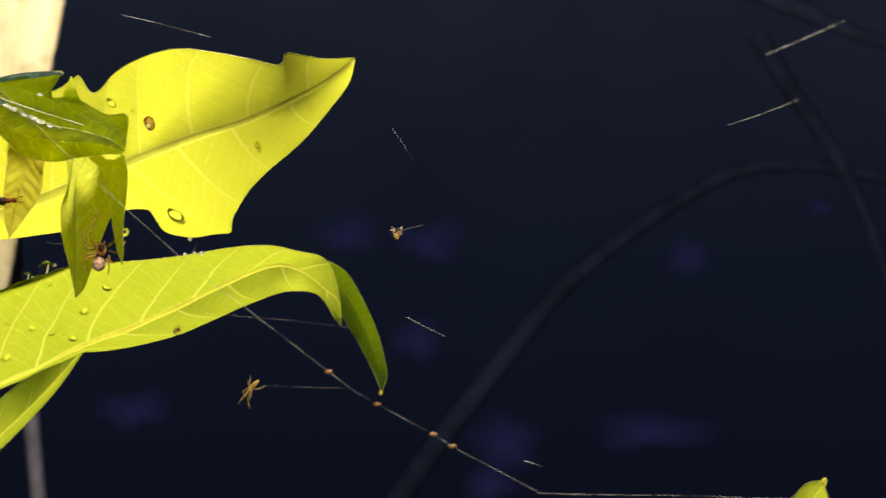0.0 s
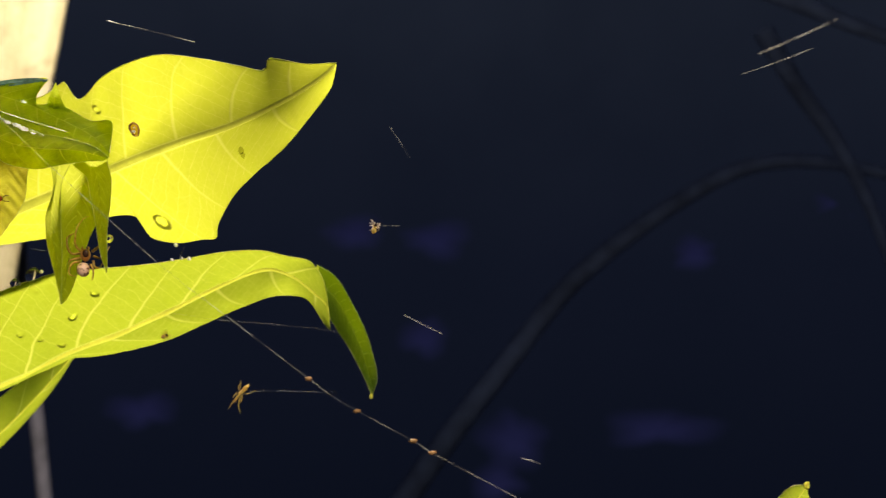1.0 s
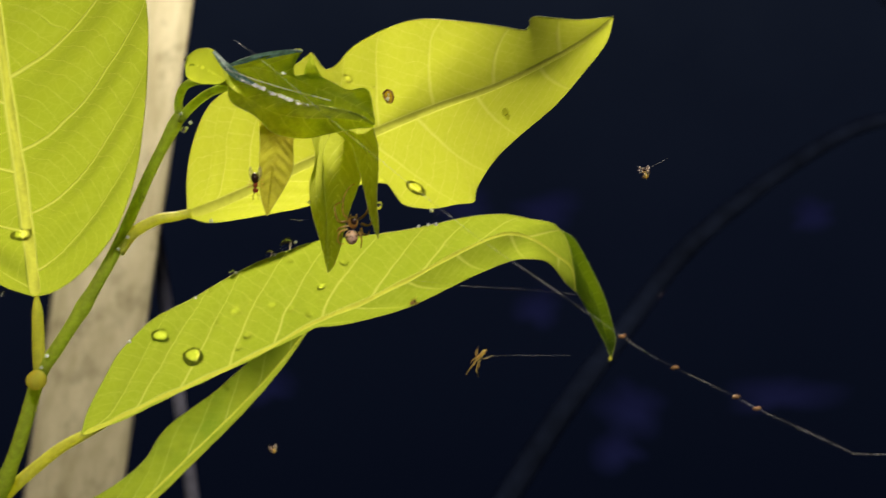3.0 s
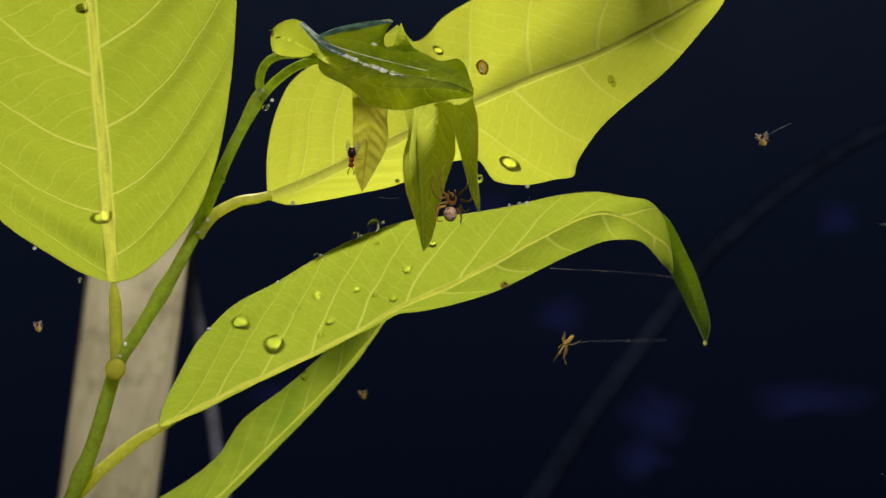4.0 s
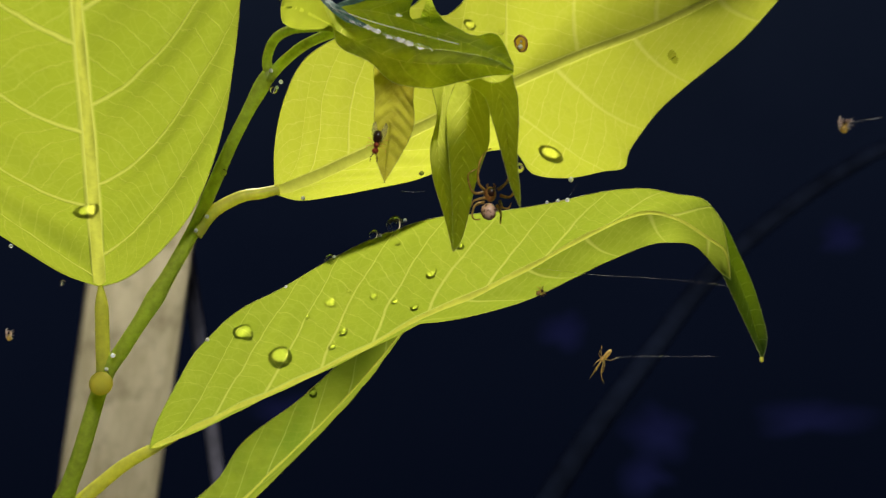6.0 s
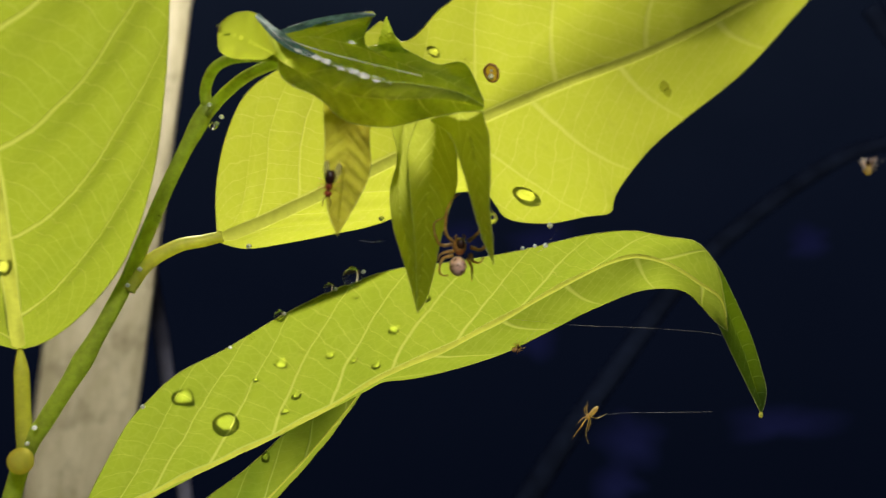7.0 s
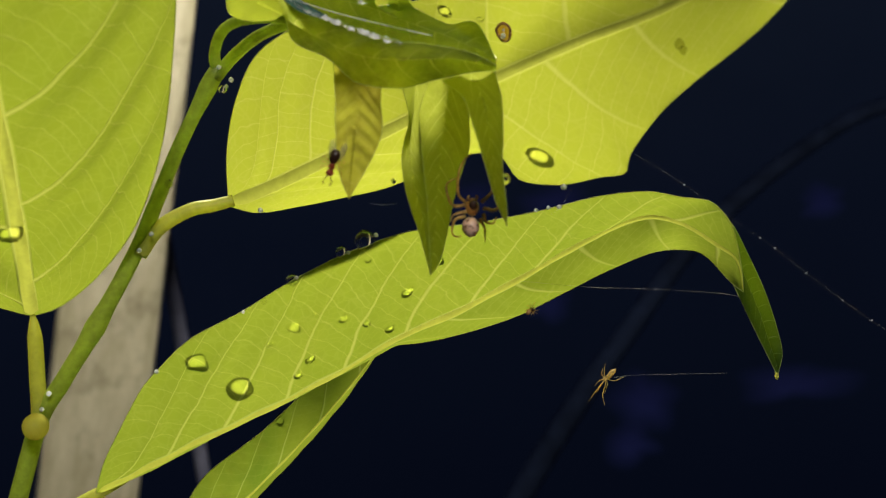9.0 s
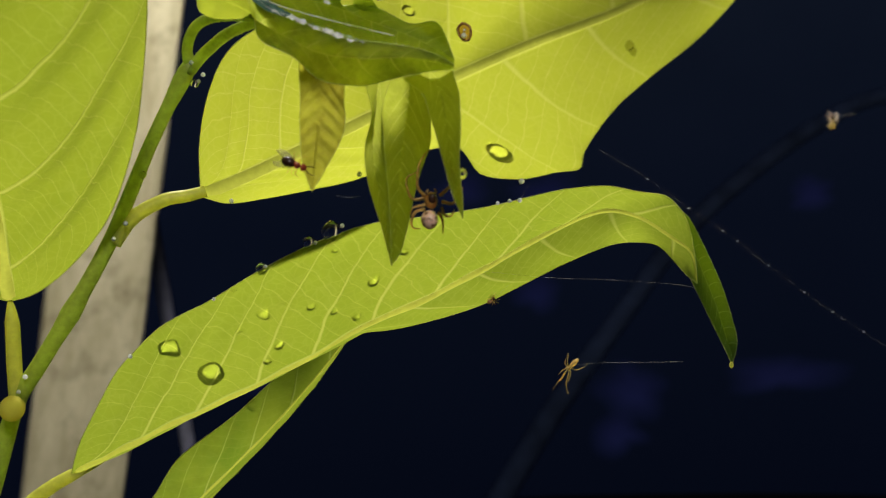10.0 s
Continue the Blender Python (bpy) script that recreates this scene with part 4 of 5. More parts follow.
for x, y, z, r in [(-47.0, 170.6, 2.5, 0.65), (-78.1, 179.3, 27.0, 0.33)]:
    bm = ball(r / 1000, (0.95, 0.95, 1.05), 3)
    bm.transform(Matrix.Translation(mm((x, y, z))))
    part("water_bead", bm, BEAD, curled, "water bead on the tip")


def water_on(sheet, rows, label):
    """Drops as rows of place, radius, length, thickness of the rim and tail."""
    for x, y, z, r, long, edge, tail in rows:
        place, normal, sag = sheet.near(mm((x, y, z)), r / 1000)
        drop(place - normal * sag, normal, r / 1000, long, edge, label, tail)


water_on(A, [(-86.6, 202.1, -22.1, 2.0, 1.0, 1.3, 0.3), (-91.3, 198.7, -18.1, 1.7, 0.8, 0.9, 0.3), (-76.9, 202.7, -18.7, 0.8, 0.9, 1.3, 0.5), (-78.8, 203.6, -21.1, 0.65, 1.0, 1.2, 0.3), (-65.9, 205.5, -15.9, 0.75, 0.9, 1.3, 0.6), (-62.6, 201.4, -10.4, 0.75, 1.3, 0.9, 0.8), (-81.1, 198.5, -16.1, 0.42, 1.0, 1.0, 0.3), (-71.1, 199.8, -13.7, 0.6, 1.2, 0.7, 0.5), (-68.5, 202.0, -14.3, 0.6, 0.9, 1.0, 0.2), (-77.5, 198.2, -14.3, 1.0, 0.7, 0.5, 0.7), (-74.5, 197.9, -12.2, 0.35, 1.0, 0.8, 0.2), (-57.7, 198.0, -6.5, 0.85, 0.8, 1.2, 0.0), (-66.4, 194.7, -5.7, 0.48, 0.8, 1.0, 0.0)], "clear water drop on the long leaf")
water_on(B, [(-43.7, 187.8, 5.7, 2.0, 0.62, 1.0, 0.0), (-54.0, 186.7, 24.0, 1.1, 0.6, 0.45, 0.0), (-49.3, 184.6, 22.2, 0.5, 0.6, 0.6, 0.0)], "clear water drop on the broad leaf")
water_on(C, [(-107.4, 181.1, 0.7, 1.75, 1.1, 1.25, 0.2), (-94.7, 148.8, 25.8, 0.82, 1.1, 1.0, 0.0)], "clear water drop on the large leaf's rib")
water_on(D, [(-86.1, 220.8, -30.2, 0.7, 1.0, 0.8, 0.2)], "small water drop on the narrow leaf")
# the small white beads beside the large ones stand in for lamp sparkles
for rows in ([(-66.2, 192.6, -3.3, 1.38), (-69.3, 192.6, -4.6, 0.83), (-76.1, 193.2, -7.8, 0.83), (-80.2, 193.8, -10.3, 0.46), (-83.2, 194.4, -11.6, 0.28), (-41.5, 198.6, -0.7, 0.37), (-96.7, 198.0, -19.2, 0.37), (-64.7, 192.2, -2.7, 0.33), (-68.4, 192.2, -4.7, 0.3), (-75.4, 192.8, -7.5, 0.28), (-44.5, 198.6, -0.9, 0.3), (-42.9, 199.2, -0.7, 0.3)], [(-62.0, 192.2, 3.9, 0.39), (-80.8, 197.6, 1.5, 0.39), (-40.8, 186.0, 1.6, 0.4)], [(-115.4, 189.6, -9.5, 0.51), (-120.0, 183.6, -3.9, 0.34)]):
    for x, y, z, r in rows:
        bead(mm((x, y, z)), r / 1000)
for x, y, z, r in [(-83.1, 192.0, 17.1, 0.55), (-82.1, 192.6, 18.3, 0.36), (-82.95, 190.5, 19.7, 0.36), (-82.44, 191.5, 17.35, 0.3), (-94.5, 193.8, -0.7, 0.38), (-96.2, 193.6, -2.7, 0.36), (-109.2, 192.0, -20.6, 0.4), (-91.9, 194.4, 5.7, 0.55), (-110.3, 192.0, -22.6, 0.36)]:
    bead(mm((x, y, z)), r / 1000, "small clear water bead clinging to the stem")
for points in ([(-11.75, 218.9, -27.2)], [(45.6, 138.0, -27.8)]):
    end = part("leaf_tip", ball(0.00042, (0.8, 0.8, 1.2), 3, 0.1), SAP, plant if points[0][0] < 0 else other, "pale yellow leaf tip")
    end.location = mm(points[-1])
x, y, z = -110.26, 189.8, -24.47
sap = part("sap_drop", ball(0.00165, (1.0, 1.15, 1.05), 4, 0.02), AMBER_DROP)
sap.location = mm((x, y, z))
tagged(sap, "large glossy yellow drop at the stem's node", "drop")


# ---- silk ----
def thread(points, radius, label="thin pale spider silk thread in the dark"):
    line = spline([mm(p) for p in points], 60)
    ob = part("silk_thread", tube(line, [radius / 1000] * 60, 6), SILK)
    return tagged(ob, label, "silk thread", "silk threads")


loose = tagged(new("silk_web"), "loose spider silk threads with bits caught in them", "silk web")
for points, radius in (([(-62.0, 150.0, 24.7), (-56.7, 147.6, 20.5), (-47.2, 145.2, 11.8), (-32.2, 141.6, -1.0), (-22.9, 139.8, -7.9), (-13.6, 138.0, -14.7), (-9.7, 137.4, -17.4), (-1.1, 135.6, -21.8), (1.1, 135.0, -23.1), (10.7, 132.0, -27.7)], 0.026), ([(10.7, 132.0, -27.9), (17.2, 132.0, -28.1), (26.9, 132.0, -28.2), (33.3, 132.0, -28.4), (46.3, 132.0, -28.8)], 0.026)):
    part("strand", tube(spline([mm(p) for p in points], 60), [radius / 1000] * 60, 6), SILK, loose)
for n, p in enumerate([(-13.6, 138.0, -14.7), (-1.1, 135.6, -21.8), (1.1, 135.0, -23.1), (-7.8, 136.8, -18.4)]):
    bm = ball(0.00028, (1.6, 0.8, 0.9), 2, 0.5, n * 5.0)
    bm.transform(Matrix.Translation(mm(p)))
    part("debris", bm, DEBRIS, loose, "tiny brown bit caught in the silk")
wisps = tagged(new("silk_web"), "short loose wisps of spider silk drifting off", "silk web")
for points, radius in (([(-7.3, 168.0, 17.5), (-5.7, 168.0, 15.1), (-4.4, 168.0, 12.9)], 0.025), ([(-4.9, 156.0, -9.2), (-2.2, 156.0, -10.6), (0.2, 156.0, -11.8)], 0.045), ([(10.5, 150.0, -27.5), (11.8, 150.0, -27.9), (12.9, 150.0, -28.3)], 0.06)):
    part("strand", tube(spline([mm(p) for p in points], 60), [radius / 1000] * 60, 6), SILK, wisps)
upper = thread([(-53.5, 192.0, 39.0), (-46.4, 192.0, 37.3), (-38.8, 192.0, 35.3)], 0.035)
thread([(77.2, 276.0, 46.5), (86.6, 276.0, 50.4), (96.1, 276.0, 54.7)], 0.08)
floating = thread([(54.9, 204.0, 31.0), (61.2, 204.0, 33.1), (67.4, 204.0, 35.5)], 0.035)
stray = thread([(-12.1, 138.0, -6.5), (-9.1, 138.0, -6.1), (-5.9, 138.0, -5.7)], 0.042)
thread([(-35.1, 219.6, -26.3), (-31.3, 219.6, -26.1), (-25.2, 219.6, -26.3), (-18.6, 219.6, -26.5)], 0.012, "silk thread held by the hanging spider")
thread([(-47.6, 208.8, -10.6), (-37.8, 211.2, -12.2), (-29.5, 213.6, -13.1), (-20.0, 216.0, -14.4), (-16.9, 216.0, -15.1)], 0.016)
dotted = tagged(new("silk_thread"), "thin silk thread strung with tiny bits", "silk thread", "silk threads")
line = spline([mm(p) for p in [(-29.4, 228.0, 8.7), (-21.5, 240.0, 4.1), (-12.8, 252.0, -2.0), (-3.3, 264.0, -8.3), (2.7, 270.0, -13.1), (15.6, 282.0, -22.9), (33.5, 300.0, -35.0)]], 60)
part("strand", tube(line, [0.000007] * 60, 6), SILK, dotted)
for k in (9, 17, 24, 27, 33, 40, 46, 53):
    bm = ball(0.00011, (1.6, 0.8, 1.0), 2, 0.5, k)
    bm.transform(Matrix.Translation(Vector(line[k])))
    part("debris", bm, SHEEN, dotted, "tiny pale bit on the thread")
thread([(-63.9, 185.0, 1.2), (-62.4, 185.0, 0.9), (-60.7, 185.0, 0.95)], 0.012)
thread([(-39.9, 188.0, 1.2), (-41.2, 190.0, -0.6), (-42.6, 194.0, -1.6)], 0.010)
thread([(-69.3, 173.0, 24.0), (-64.8, 172.6, 22.1), (-59.8, 172.6, 20.4), (-53.9, 173.0, 18.6)], 0.06)


# ---- spiders and the insect ----
def leg(points, r0, mat, parent):
    line = spline([Vector(p) for p in points], 16)
    return part("leg", tube(line, [r0 * (1 - 0.7 * k / 15) for k in range(16)], 6), mat, parent)


PALE = plain("spider_pale", (0.92, 0.68, 0.55), 0.45, 2500, 0.3, 0.2)
m, nt, out = material("spider_back")
co = nt.nodes.new("ShaderNodeTexCoord").outputs["Object"]
face = node(nt, "ShaderNodeBsdfPrincipled", Roughness=0.35)
spots = ramp(nt, noise_tex(nt, 1500, 3, 0.6, co), [(0.50, (1.0, 0.64, 0.46)), (0.60, (0.22, 0.07, 0.03))])
nt.links.new(spots, face.inputs["Base Color"])
nt.links.new(face.outputs[0], out.inputs[0])
BACK = m
AMBER = plain("spider_amber", (0.62, 0.30, 0.08), 0.3, 2500, 0.4, 0.35)
BANDED = plain("spider_banded", (0.78, 0.38, 0.10), 0.25, 1300, 0.75, 0.45)
DARK = plain("spider_dark", (0.05, 0.022, 0.015), 0.25, 3000, 0.4)
GOLD = plain("spider_gold", (0.90, 0.64, 0.24), 0.4, 2500, 0.3, 0.55)
RED = plain("insect_red", (0.40, 0.07, 0.03), 0.3, 2500, 0.3, 0.2)
m, nt, out = material("wing_film")
film = node(nt, "ShaderNodeBsdfPrincipled", Roughness=0.25, Alpha=0.3)
film.inputs["Base Color"].default_value = (0.55, 0.5, 0.3, 1)
nt.links.new(film.outputs[0], out.inputs[0])
WING = m


def spider(label, unit, body, back, legs_mat, legs, thorax=((0, 0, 0.20), (0.27, 0.22, 0.28)), rear=((0, -0.05, -0.32), (0.29, 0.28, 0.33)), eyes=((0, -0.13, 0.28), (0.19, 0.13, 0.2)), lean=0, stout=1.0, group=""):
    """A spider in its own x-z plane; unit: metres for one body length. Thorax, rear and eyes: centre and half sizes. lean: degrees of the rear."""
    root = tagged(new("spider"), label, "spider", group)
    u = unit
    for name, shape, mat, note in (("cephalothorax", thorax, body, ""), ("abdomen", rear, back, "rounded abdomen"), ("eye_patch", eyes, DARK, "dark glossy head")):
        if shape:
            at, half = shape
            bm = ball(u, half, 3, 0.04)
            bm.transform(Matrix.Translation(Vector(at) * u) @ Matrix.Rotation(radians(lean), 4, "Y"))
            part(name, bm, mat, root, note)
    if eyes:
        at, half = eyes
        for side in (-1, 1):
            base = Vector((at[0] + side * 0.6 * half[0], at[1], at[2] + 0.7 * half[2])) * u
            part("palp", tube([base, base + Vector((side * 0.08, -0.04, 0.12)) * u, base + Vector((side * 0.02, -0.06, 0.21)) * u], [0.05 * u, 0.05 * u, 0.03 * u], 6), legs_mat, root)
    for path in legs:
        leg([Vector(p) * u for p in path], 0.075 * u * stout, legs_mat, root)
    return root


def spread(seed, reach=1.0):
    rng = random.Random(seed)
    out_legs = []
    for side in (-1, 1):
        for k, ang in enumerate((62, 25, -18, -58)):
            a = radians(ang + rng.uniform(-9, 9))
            l = reach * (1.35, 1.1, 0.95, 1.25)[k] * rng.uniform(0.9, 1.1)
            dx, dz = side * math.cos(a), math.sin(a)
            out_legs.append([(side * 0.2, 0, 0.2 + 0.06 * (1.5 - k)), (side * 0.2 + 0.45 * l * dx, -0.25, 0.2 + 0.45 * l * dz), (side * 0.2 + 0.8 * l * dx, -0.15, 0.2 + 0.8 * l * dz), (side * 0.2 + l * dx, 0.1, 0.2 + l * dz)])
    return out_legs


HUNTER_LEGS = [
    [(-0.21, 0, 0.15), (-0.49, -0.12, 0.49), (-0.47, -0.2, 1.01), (-0.37, -0.1, 1.47), (-0.1, 0.0, 1.86), (0.1, 0.1, 1.97)],
    [(-0.24, 0, 0.1), (-0.69, -0.12, 0.08), (-0.87, -0.2, 0.4), (-0.91, -0.1, 0.91), (-0.52, 0.0, 1.13)],
    [(-0.25, 0, -0.15), (-0.59, -0.12, -0.2), (-0.77, -0.2, -0.29), (-0.86, -0.1, -0.5)],
    [(-0.29, 0, -0.32), (-0.66, -0.12, -0.42), (-0.82, -0.2, -0.82), (-0.74, -0.1, -1.04), (-0.5, 0.0, -1.06)],
    [(0.32, 0, 0.17), (0.67, -0.12, 0.42), (0.82, -0.2, 0.69), (0.86, -0.1, 1.11)],
    [(0.4, 0, -0.07), (0.82, -0.12, -0.17), (1.09, -0.2, 0.15), (1.24, -0.1, 0.44)],
    [(0.37, 0, -0.29), (0.47, -0.12, -0.59), (0.74, -0.2, -0.64), (0.86, -0.1, -0.42)],
    [(0.24, 0, -0.47), (0.4, -0.12, -0.84), (0.37, -0.2, -1.31)],
]
SLENDER_LEGS = [
    [(0.0, 0, 0.0), (-0.12, -0.1, 0.45), (-0.03, 0, 1.14)],
    [(0.1, 0, -0.02), (0.55, -0.15, -0.12), (0.95, -0.1, -0.02), (1.33, 0, 0.17)],
    [(-0.1, 0, 0.0), (-0.5, -0.1, -0.12), (-0.85, 0, -0.5)],
    [(-0.1, 0, -0.08), (-0.45, -0.15, -0.45), (-0.9, -0.1, -1.05), (-1.28, 0, -1.6)],
    [(0.0, 0, -0.1), (-0.1, -0.12, -0.55), (-0.28, -0.05, -1.2), (-0.14, 0, -2.0)],
    [(0.05, 0, -0.1), (0.08, -0.1, -0.45), (-0.15, -0.05, -1.1)],
    [(-0.08, 0.05, 0.05), (-0.3, 0.1, 0.35), (-0.2, 0.1, 0.8)],
    [(-0.1, 0.05, -0.05), (-0.4, 0.1, -0.5), (-0.7, 0.1, -1.0)],
]
hunter = spider("small amber spider with a pale patterned abdomen and banded legs", 0.0030, AMBER, BACK, BANDED, HUNTER_LEGS, ((-0.02, 0.0, 0.0), (0.26, 0.22, 0.33)), ((-0.12, -0.08, -0.74), (0.33, 0.31, 0.37)), ((0.03, -0.14, 0.08), (0.17, 0.14, 0.21)))
hanging = spider("slender golden spider hanging on a silk thread", 0.0020, GOLD, GOLD, GOLD, SLENDER_LEGS, ((-0.08, 0.0, -0.02), (0.17, 0.15, 0.2)), ((0.36, -0.05, 0.36), (0.19, 0.19, 0.52)), None, 45, 0.6)
drifter = spider("tiny golden spiderling drifting on silk", 0.0013, GOLD, GOLD, PALE, spread(3, 0.5), group="spiderlings")
DRIFT = {}
for name in ("s2", "s3", "s4"):
    DRIFT[name] = copy_thing(drifter, Matrix.Identity(4))


lurker = spider("tiny brown spiderling hanging before the long leaf", 0.0011, BANDED, DEBRIS, BANDED, spread(5, 0.62), stout=0.8, group="spiderlings")
lurker.matrix_world = pose(-0.0461, 0.2000, EYE - 0.0141, 0, 60, 0)
part("strand", tube([Vector((0.02, 0, 0.2)) * 0.0011, Vector((-0.9, 0.3, 5.0)) * 0.0011], [0.000008] * 2, 5), SILK, lurker, "fine silk line")
part("strand", tube([Vector((0.1, 0, 0.2)) * 0.0013, Vector((1.6, 0, 0.65)) * 0.0013, Vector((3.0, 0, 0.95)) * 0.0013], [0.00003, 0.00002, 0.00001], 5), SILK, drifter, "fine silk line")


def winged_insect():
    root = tagged(new("winged_ant"), "tiny winged insect, dark abdomen, reddish head", "insect")
    u = 0.0022
    for name, mat, r, sc, at in (("abdomen", DARK, 0.34, (0.8, 0.8, 1.1), 0.45), ("thorax", RED, 0.18, (0.9, 0.9, 1.1), -0.02), ("head", RED, 0.19, (1, 0.9, 0.9), -0.36)):
        bm = ball(r * u, sc, 3, 0.04)
        bm.transform(Matrix.Translation((0, 0, at * u)))
        part(name, bm, mat, root)
    for side in (-1, 1):
        bm = bmesh.new()
        pts = [(0, 0, 0), (0.25, 0.03, 0.3), (0.42, 0.05, 0.75), (0.40, 0.05, 1.15), (0.22, 0.04, 1.3), (0.05, 0.02, 0.9), (-0.02, 0.0, 0.4)]
        upper = [bm.verts.new((side * x * u * 0.9 + side * 0.08 * u, 0.12 * u + y * u, z * u)) for x, y, z in pts]
        lower = [bm.verts.new(v.co + Vector((0, 0.012 * u, 0))) for v in upper]
        bm.faces.new(upper)
        bm.faces.new(lower[::-1])
        for k in range(len(pts)):
            bm.faces.new((upper[k], lower[k], lower[(k + 1) % len(pts)], upper[(k + 1) % len(pts)]))
        part("wing", bm, WING, root)
        for k in (-1, 0, 1):
            leg([Vector((side * 0.1 * u, 0, 0.12 * k * u)), Vector((side * 0.45 * u, -0.1 * u, (0.2 * k + 0.08) * u)), Vector((side * 0.6 * u, 0.15 * u, (0.35 * k) * u))], 0.022 * u, AMBER, root)
        part("antenna", tube([Vector((side * 0.06 * u, 0, -0.5 * u)), Vector((side * 0.2 * u, 0, -0.75 * u)), Vector((side * 0.18 * u, 0, -1.0 * u))], [0.025 * u] * 3, 5), DARK, root)
    return root


insect = winged_insect()

# marks on the leaves: a brown blister with water in it, a stain, a speck on the margin
def stain_material(name, colour):
    m, nt, out = material(name)
    film = nt.nodes.new("ShaderNodeBsdfTransparent")
    co = nt.nodes.new("ShaderNodeTexCoord").outputs["Object"]
    nt.links.new(mix(nt, noise_tex(nt, 900, 3, 0.6, co), colour, tuple(min(1.0, 1.5 * c) for c in colour)), film.inputs[0])
    nt.links.new(film.outputs[0], out.inputs[0])
    return m


def blot(sheet, p, radius, mat, label, seed, behind=0.00012):
    place, normal, sag = sheet.near(mm(p), radius)
    bm = bmesh.new()
    hub = bm.verts.new((0, 0, 0))
    ring = [bm.verts.new((radius * k * math.cos(a), radius * k * math.sin(a), 0)) for a, k in ((2 * math.pi * n / 24, 1 + 0.35 * noise.noise(Vector((math.cos(n / 3.8), math.sin(n / 3.8), seed)))) for n in range(24))]
    for n in range(24):
        bm.faces.new((hub, ring[n], ring[(n + 1) % 24]))
    ob = part("leaf_spot", bm, mat)
    ob.matrix_world = Matrix.Translation(place + normal * behind) @ normal.to_track_quat("Z", "Y").to_matrix().to_4x4()
    tagged(ob, label, "leaf spot", "spots on the leaves")
    return place, normal


STAIN = stain_material("leaf_stain", (0.50, 0.50, 0.36))
RUST = stain_material("leaf_rust", (0.44, 0.27, 0.16))
spot_b, spot_c = (-46.4, 183.6, 20.1), (-27.5, 172.9, 15.6)
place, normal = blot(B, spot_b, 0.00105, RUST, "rusty brown blister on the broad leaf", 3.0)
ring = tube([place + normal * 0.0001 + normal.to_track_quat("Z", "Y").to_matrix() @ Vector((0.00088 * math.cos(a) * (1 + 0.1 * math.sin(3 * a)), 0.00105 * math.sin(a), 0)) for a in (2 * math.pi * n / 24 for n in range(25))], [0.00016] * 25, 6)
tagged(part("blister_rim", ring, DEBRIS), "raised brown rim of the blister", "leaf spot", "spots on the leaves")
# the glint of the blister's water, put in as white beads
bead(place + normal * 0.00035 - Vector((0, 0, 0.00035)), 0.00040, "tiny water bead in the brown blister, its glint painted white")
bead(place + normal * 0.00030 + Vector((0.0001, 0, 0.0003)), 0.00022, "tiny water bead in the brown blister, its glint painted white")
blot(B, spot_c, 0.0006, STAIN, "dark stain on the broad leaf", 8.0)
blot(B, (spot_c[0] + 0.5, spot_c[1], spot_c[2] - 0.7), 0.0005, STAIN, "dark stain on the broad leaf", 11.0, 0.0002)


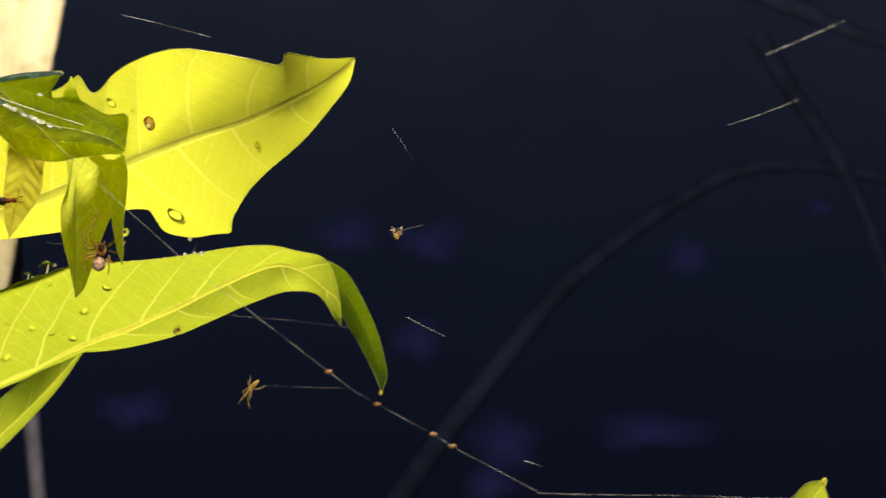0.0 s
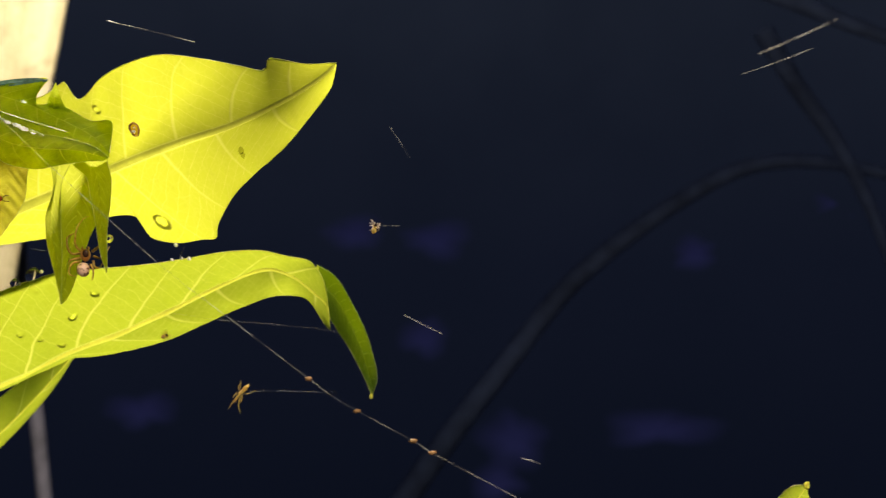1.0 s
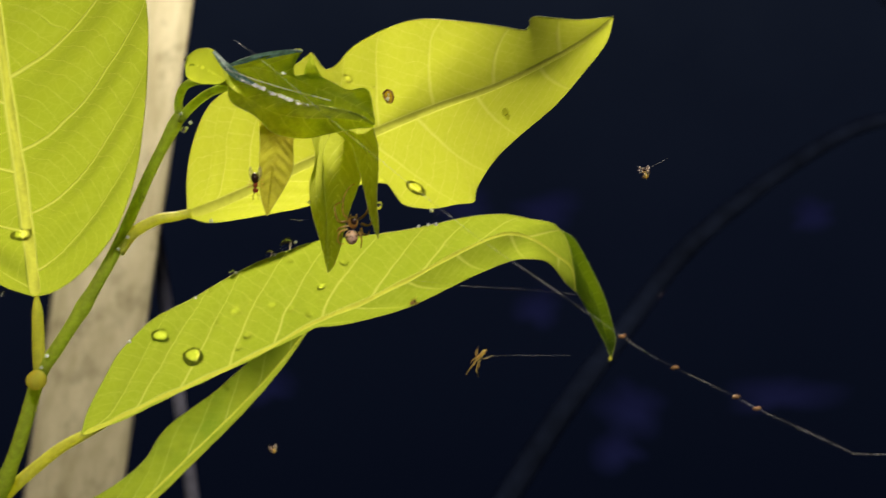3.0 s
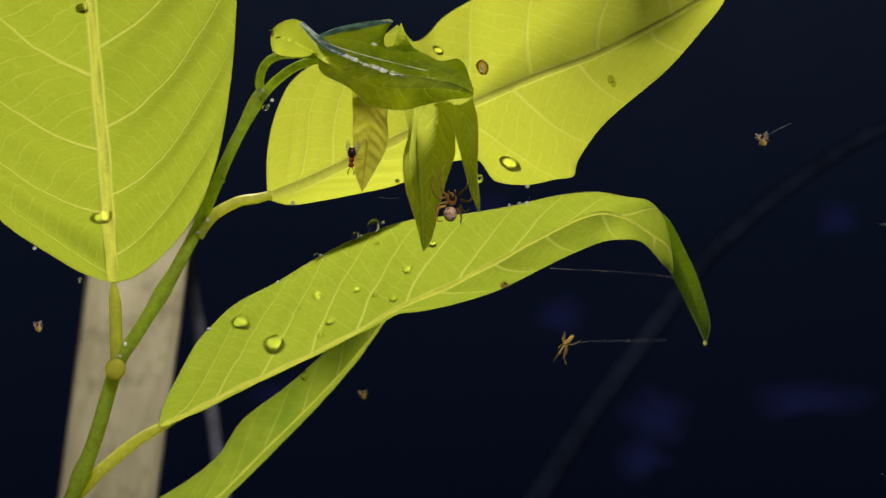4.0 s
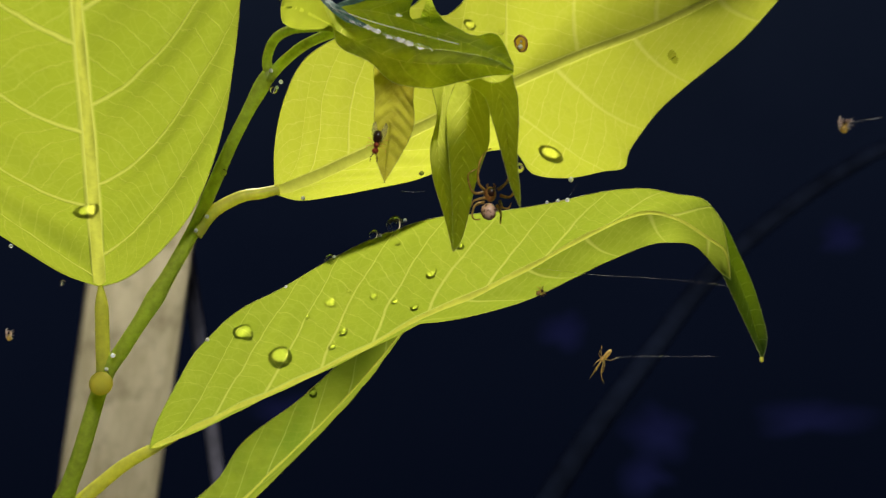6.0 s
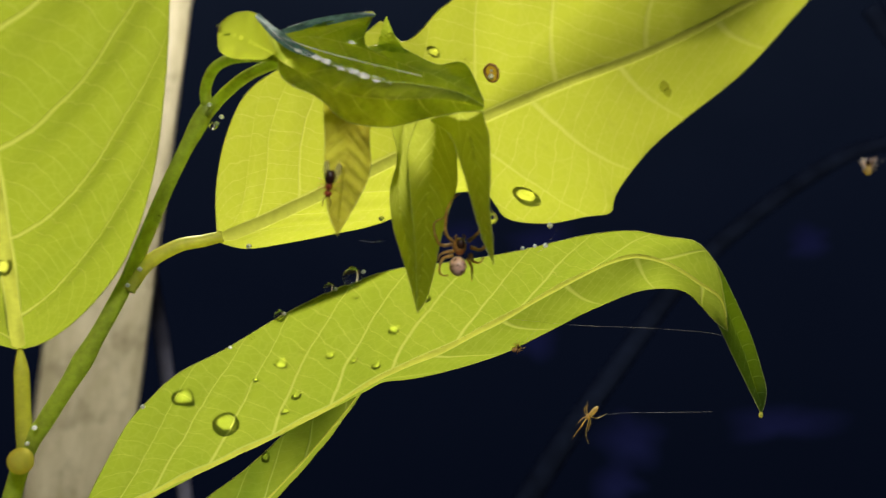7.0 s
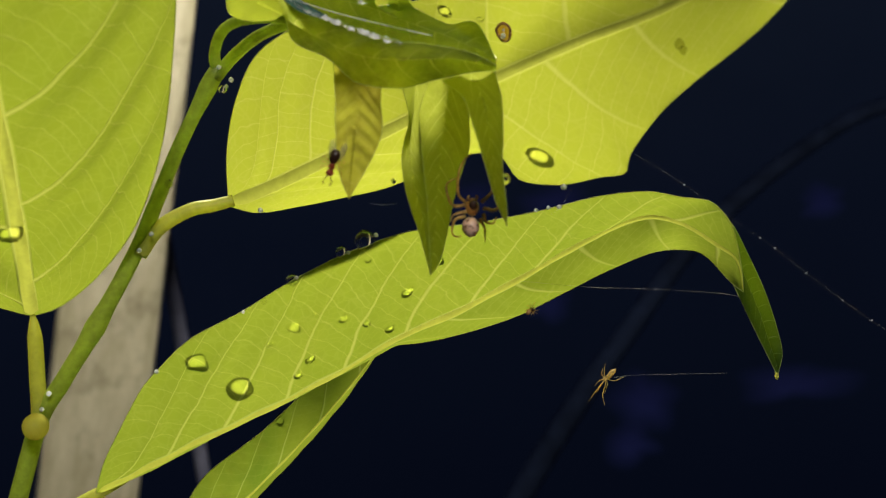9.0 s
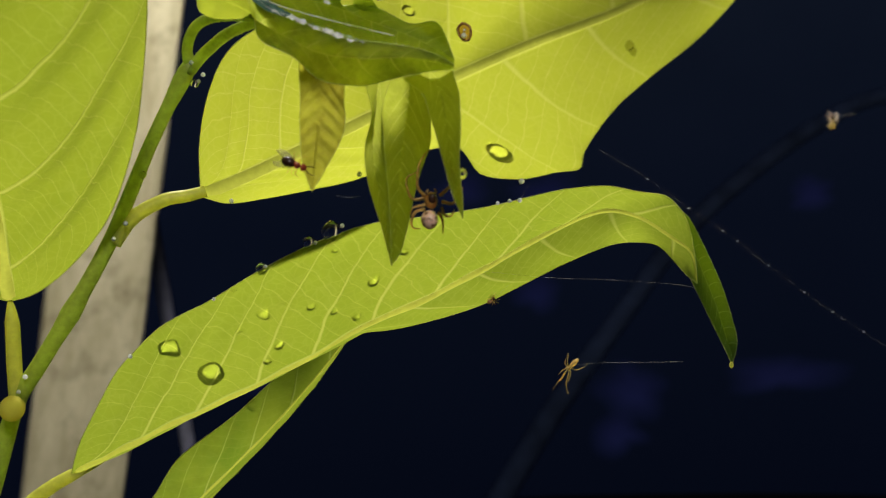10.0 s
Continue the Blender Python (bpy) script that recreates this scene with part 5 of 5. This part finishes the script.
# ---- what moves ----
def motions():
    creep = [(0.0, -52.2, -0.1), (1.0, -52.3, 0.1), (2.0, -52.0, -0.3), (3.0, -51.9, 0.1), (4.5, -51.4, -0.1), (5.0, -51.3, -0.4), (6.5, -51.0, -0.25), (7.5, -51.0, -0.4), (8.5, -51.1, -0.2), (9.5, -50.95, -0.15), (10.0, -51.1, -0.18)]
    walk(hunter, [(t, pose(x / 1000, 0.1765, EYE + z / 1000)) for t, x, z in creep])
    sway = [(0.0, -36.5, -26.4), (4.5, -36.7, -26.3), (5.0, -37.3, -26.2), (6.5, -36.8, -26.4), (8.0, -36.5, -26.35), (10.0, -36.0, -26.7)]
    walk(hanging, [(t, pose(x / 1000, 0.2196, EYE + z / 1000, 0, 3 * math.sin(0.9 * t), 0)) for t, x, z in sway])

    blown = [(0.0, 0, 0), (3.2, 0, 0), (3.5, 6, -4), (4.3, 85, -85), (10.0, 90, -90)]
    walk(loose, [(t, pose(x / 1000, 0, z / 1000)) for t, x, z in blown])

    walk(wisps, [(t, pose(x / 1000, 0, z / 1000)) for t, x, z in ((0.0, 0, 0), (1.0, 2, 1), (2.0, 14, 9), (3.0, 34, 16), (10.0, 160, 70))])
    walk(upper, [(t, pose(x / 1000, 0, z / 1000)) for t, x, z in ((0.0, 0, 0), (1.0, 0, 0), (2.0, -15, 20), (3.0, -60, 70), (10.0, -70, 90))])
    walk(floating, [(t, pose(x / 1000, y / 1000, z / 1000)) for t, x, y, z in [(0.0, -4.5, 0.0, -9.1), (0.5, -1.4, 0.0, -4.7), (1.0, 0.0, 0.0, 0.0), (2.5, -19.0, 0.0, -9.1), (3.2, -16.4, 0.0, -15.4), (10.0, -14.7, 0.0, -23.9)]])
    walk(dotted, [(t, pose(x / 1000, 0, z / 1000)) for t, x, z in ((0.0, 230, 40), (4.5, 220, 40), (6.5, 180, 30), (8.0, 60, 8), (8.7, 0, -2), (10.0, 0, -2))])
    walk(stray, [(t, pose(x / 1000, 0, 0)) for t, x in ((0.0, 90), (3.2, 70), (4.3, 0), (5.2, 0), (6.3, 60), (10.0, 90))])

    def drift(thing, rows, spin):
        rows = list(rows)
        if rows[0][0] > 0:
            rows.insert(0, (0.0, *rows[0][1:]))
        if rows[-1][0] < 10:
            rows.append((10.0, *rows[-1][1:]))
        walk(thing, [(t, pose(x / 1000, y / 1000, EYE + z / 1000, 0, spin * math.sin(1.3 * t), 40 * math.sin(0.8 * t))) for t, x, y, z in rows])

    drift(drifter, [(0.0, -6.5, 163.2, 2.2), (0.5, -7.2, 163.2, 2.5), (1.0, -7.3, 163.2, 3.7), (1.5, -8.1, 163.2, 4.6), (2.0, -8.7, 163.2, 5.0), (2.5, -8.3, 163.2, 5.2), (3.0, -8.4, 163.2, 5.3), (3.2, -8.8, 163.2, 5.2), (4.5, -8.7, 163.2, 5.1), (5.0, -9.4, 163.2, 4.8), (6.5, -9.7, 163.2, 4.9), (7.0, -9.5, 163.2, 5.0), (7.5, -9.5, 163.2, 5.0), (9.5, -8.7, 163.2, 5.1), (10.0, -8.7, 163.2, 5.3)], 14)
    drift(DRIFT["s2"], [(0.0, -86.0, 234.0, -66.0), (1.0, -82.0, 234.0, -52.0), (1.5, -80.9, 234.0, -49.1), (2.0, -81.1, 234.0, -48.6), (2.5, -81.2, 234.0, -47.4), (3.0, -80.9, 234.0, -45.8), (4.5, -75.6, 234.0, -32.2), (5.0, -73.8, 234.0, -28.0), (5.2, -72.7, 234.0, -23.9), (6.5, -66.5, 234.0, -12.1), (10.0, -65.9, 234.0, -13.0)], 25)
    drift(DRIFT["s3"], [(4.5, -124.2, 192.0, -17.1), (5.0, -125.1, 192.0, -17.1)], 20)
    drift(DRIFT["s4"], [(0.0, 121.5, 204.0, -35.9), (3.0, 51.6, 204.0, -39.3), (4.5, 16.1, 204.0, -30.5), (5.0, 15.7, 204.0, -30.2), (6.5, 14.7, 204.0, -23.4)], 30)
    turns = [(0.0, -63.8, 7.1, -95), (0.5, -63.4, 7.5, -95), (1.0, -63.5, 8.5, -90), (1.5, -64.8, 7.1, -30), (2.0, -64.8, 6.9, 40), (2.5, -64.5, 6.4, 20), (3.0, -65.2, 6.3, 0), (4.5, -64.7, 6.1, 10), (5.0, -64.6, 5.95, 12), (6.5, -64.3, 6.6, 13), (7.0, -64.2, 6.9, 12), (7.5, -64.3, 6.2, 9), (7.8, -65.1, 5.6, 7), (8.2, -64.7, 5.2, -8), (8.3, -64.4, 6.2, 50), (8.4, -64.2, 7.3, 98), (8.6, -65.4, 6.5, 70), (8.8, -65.6, 6.2, 58), (9.0, -65.2, 5.2, 21), (9.2, -65.0, 5.1, -29), (9.4, -65.1, 4.9, -60), (9.6, -64.9, 4.8, -63), (9.8, -65.4, 4.1, -65), (10.0, -65.2, 4.6, -65)]
    walk(insect, [(t, pose(x / 1000, 0.1694, EYE + z / 1000, 0, turn, 0)) for t, x, z, turn in turns])


motions()
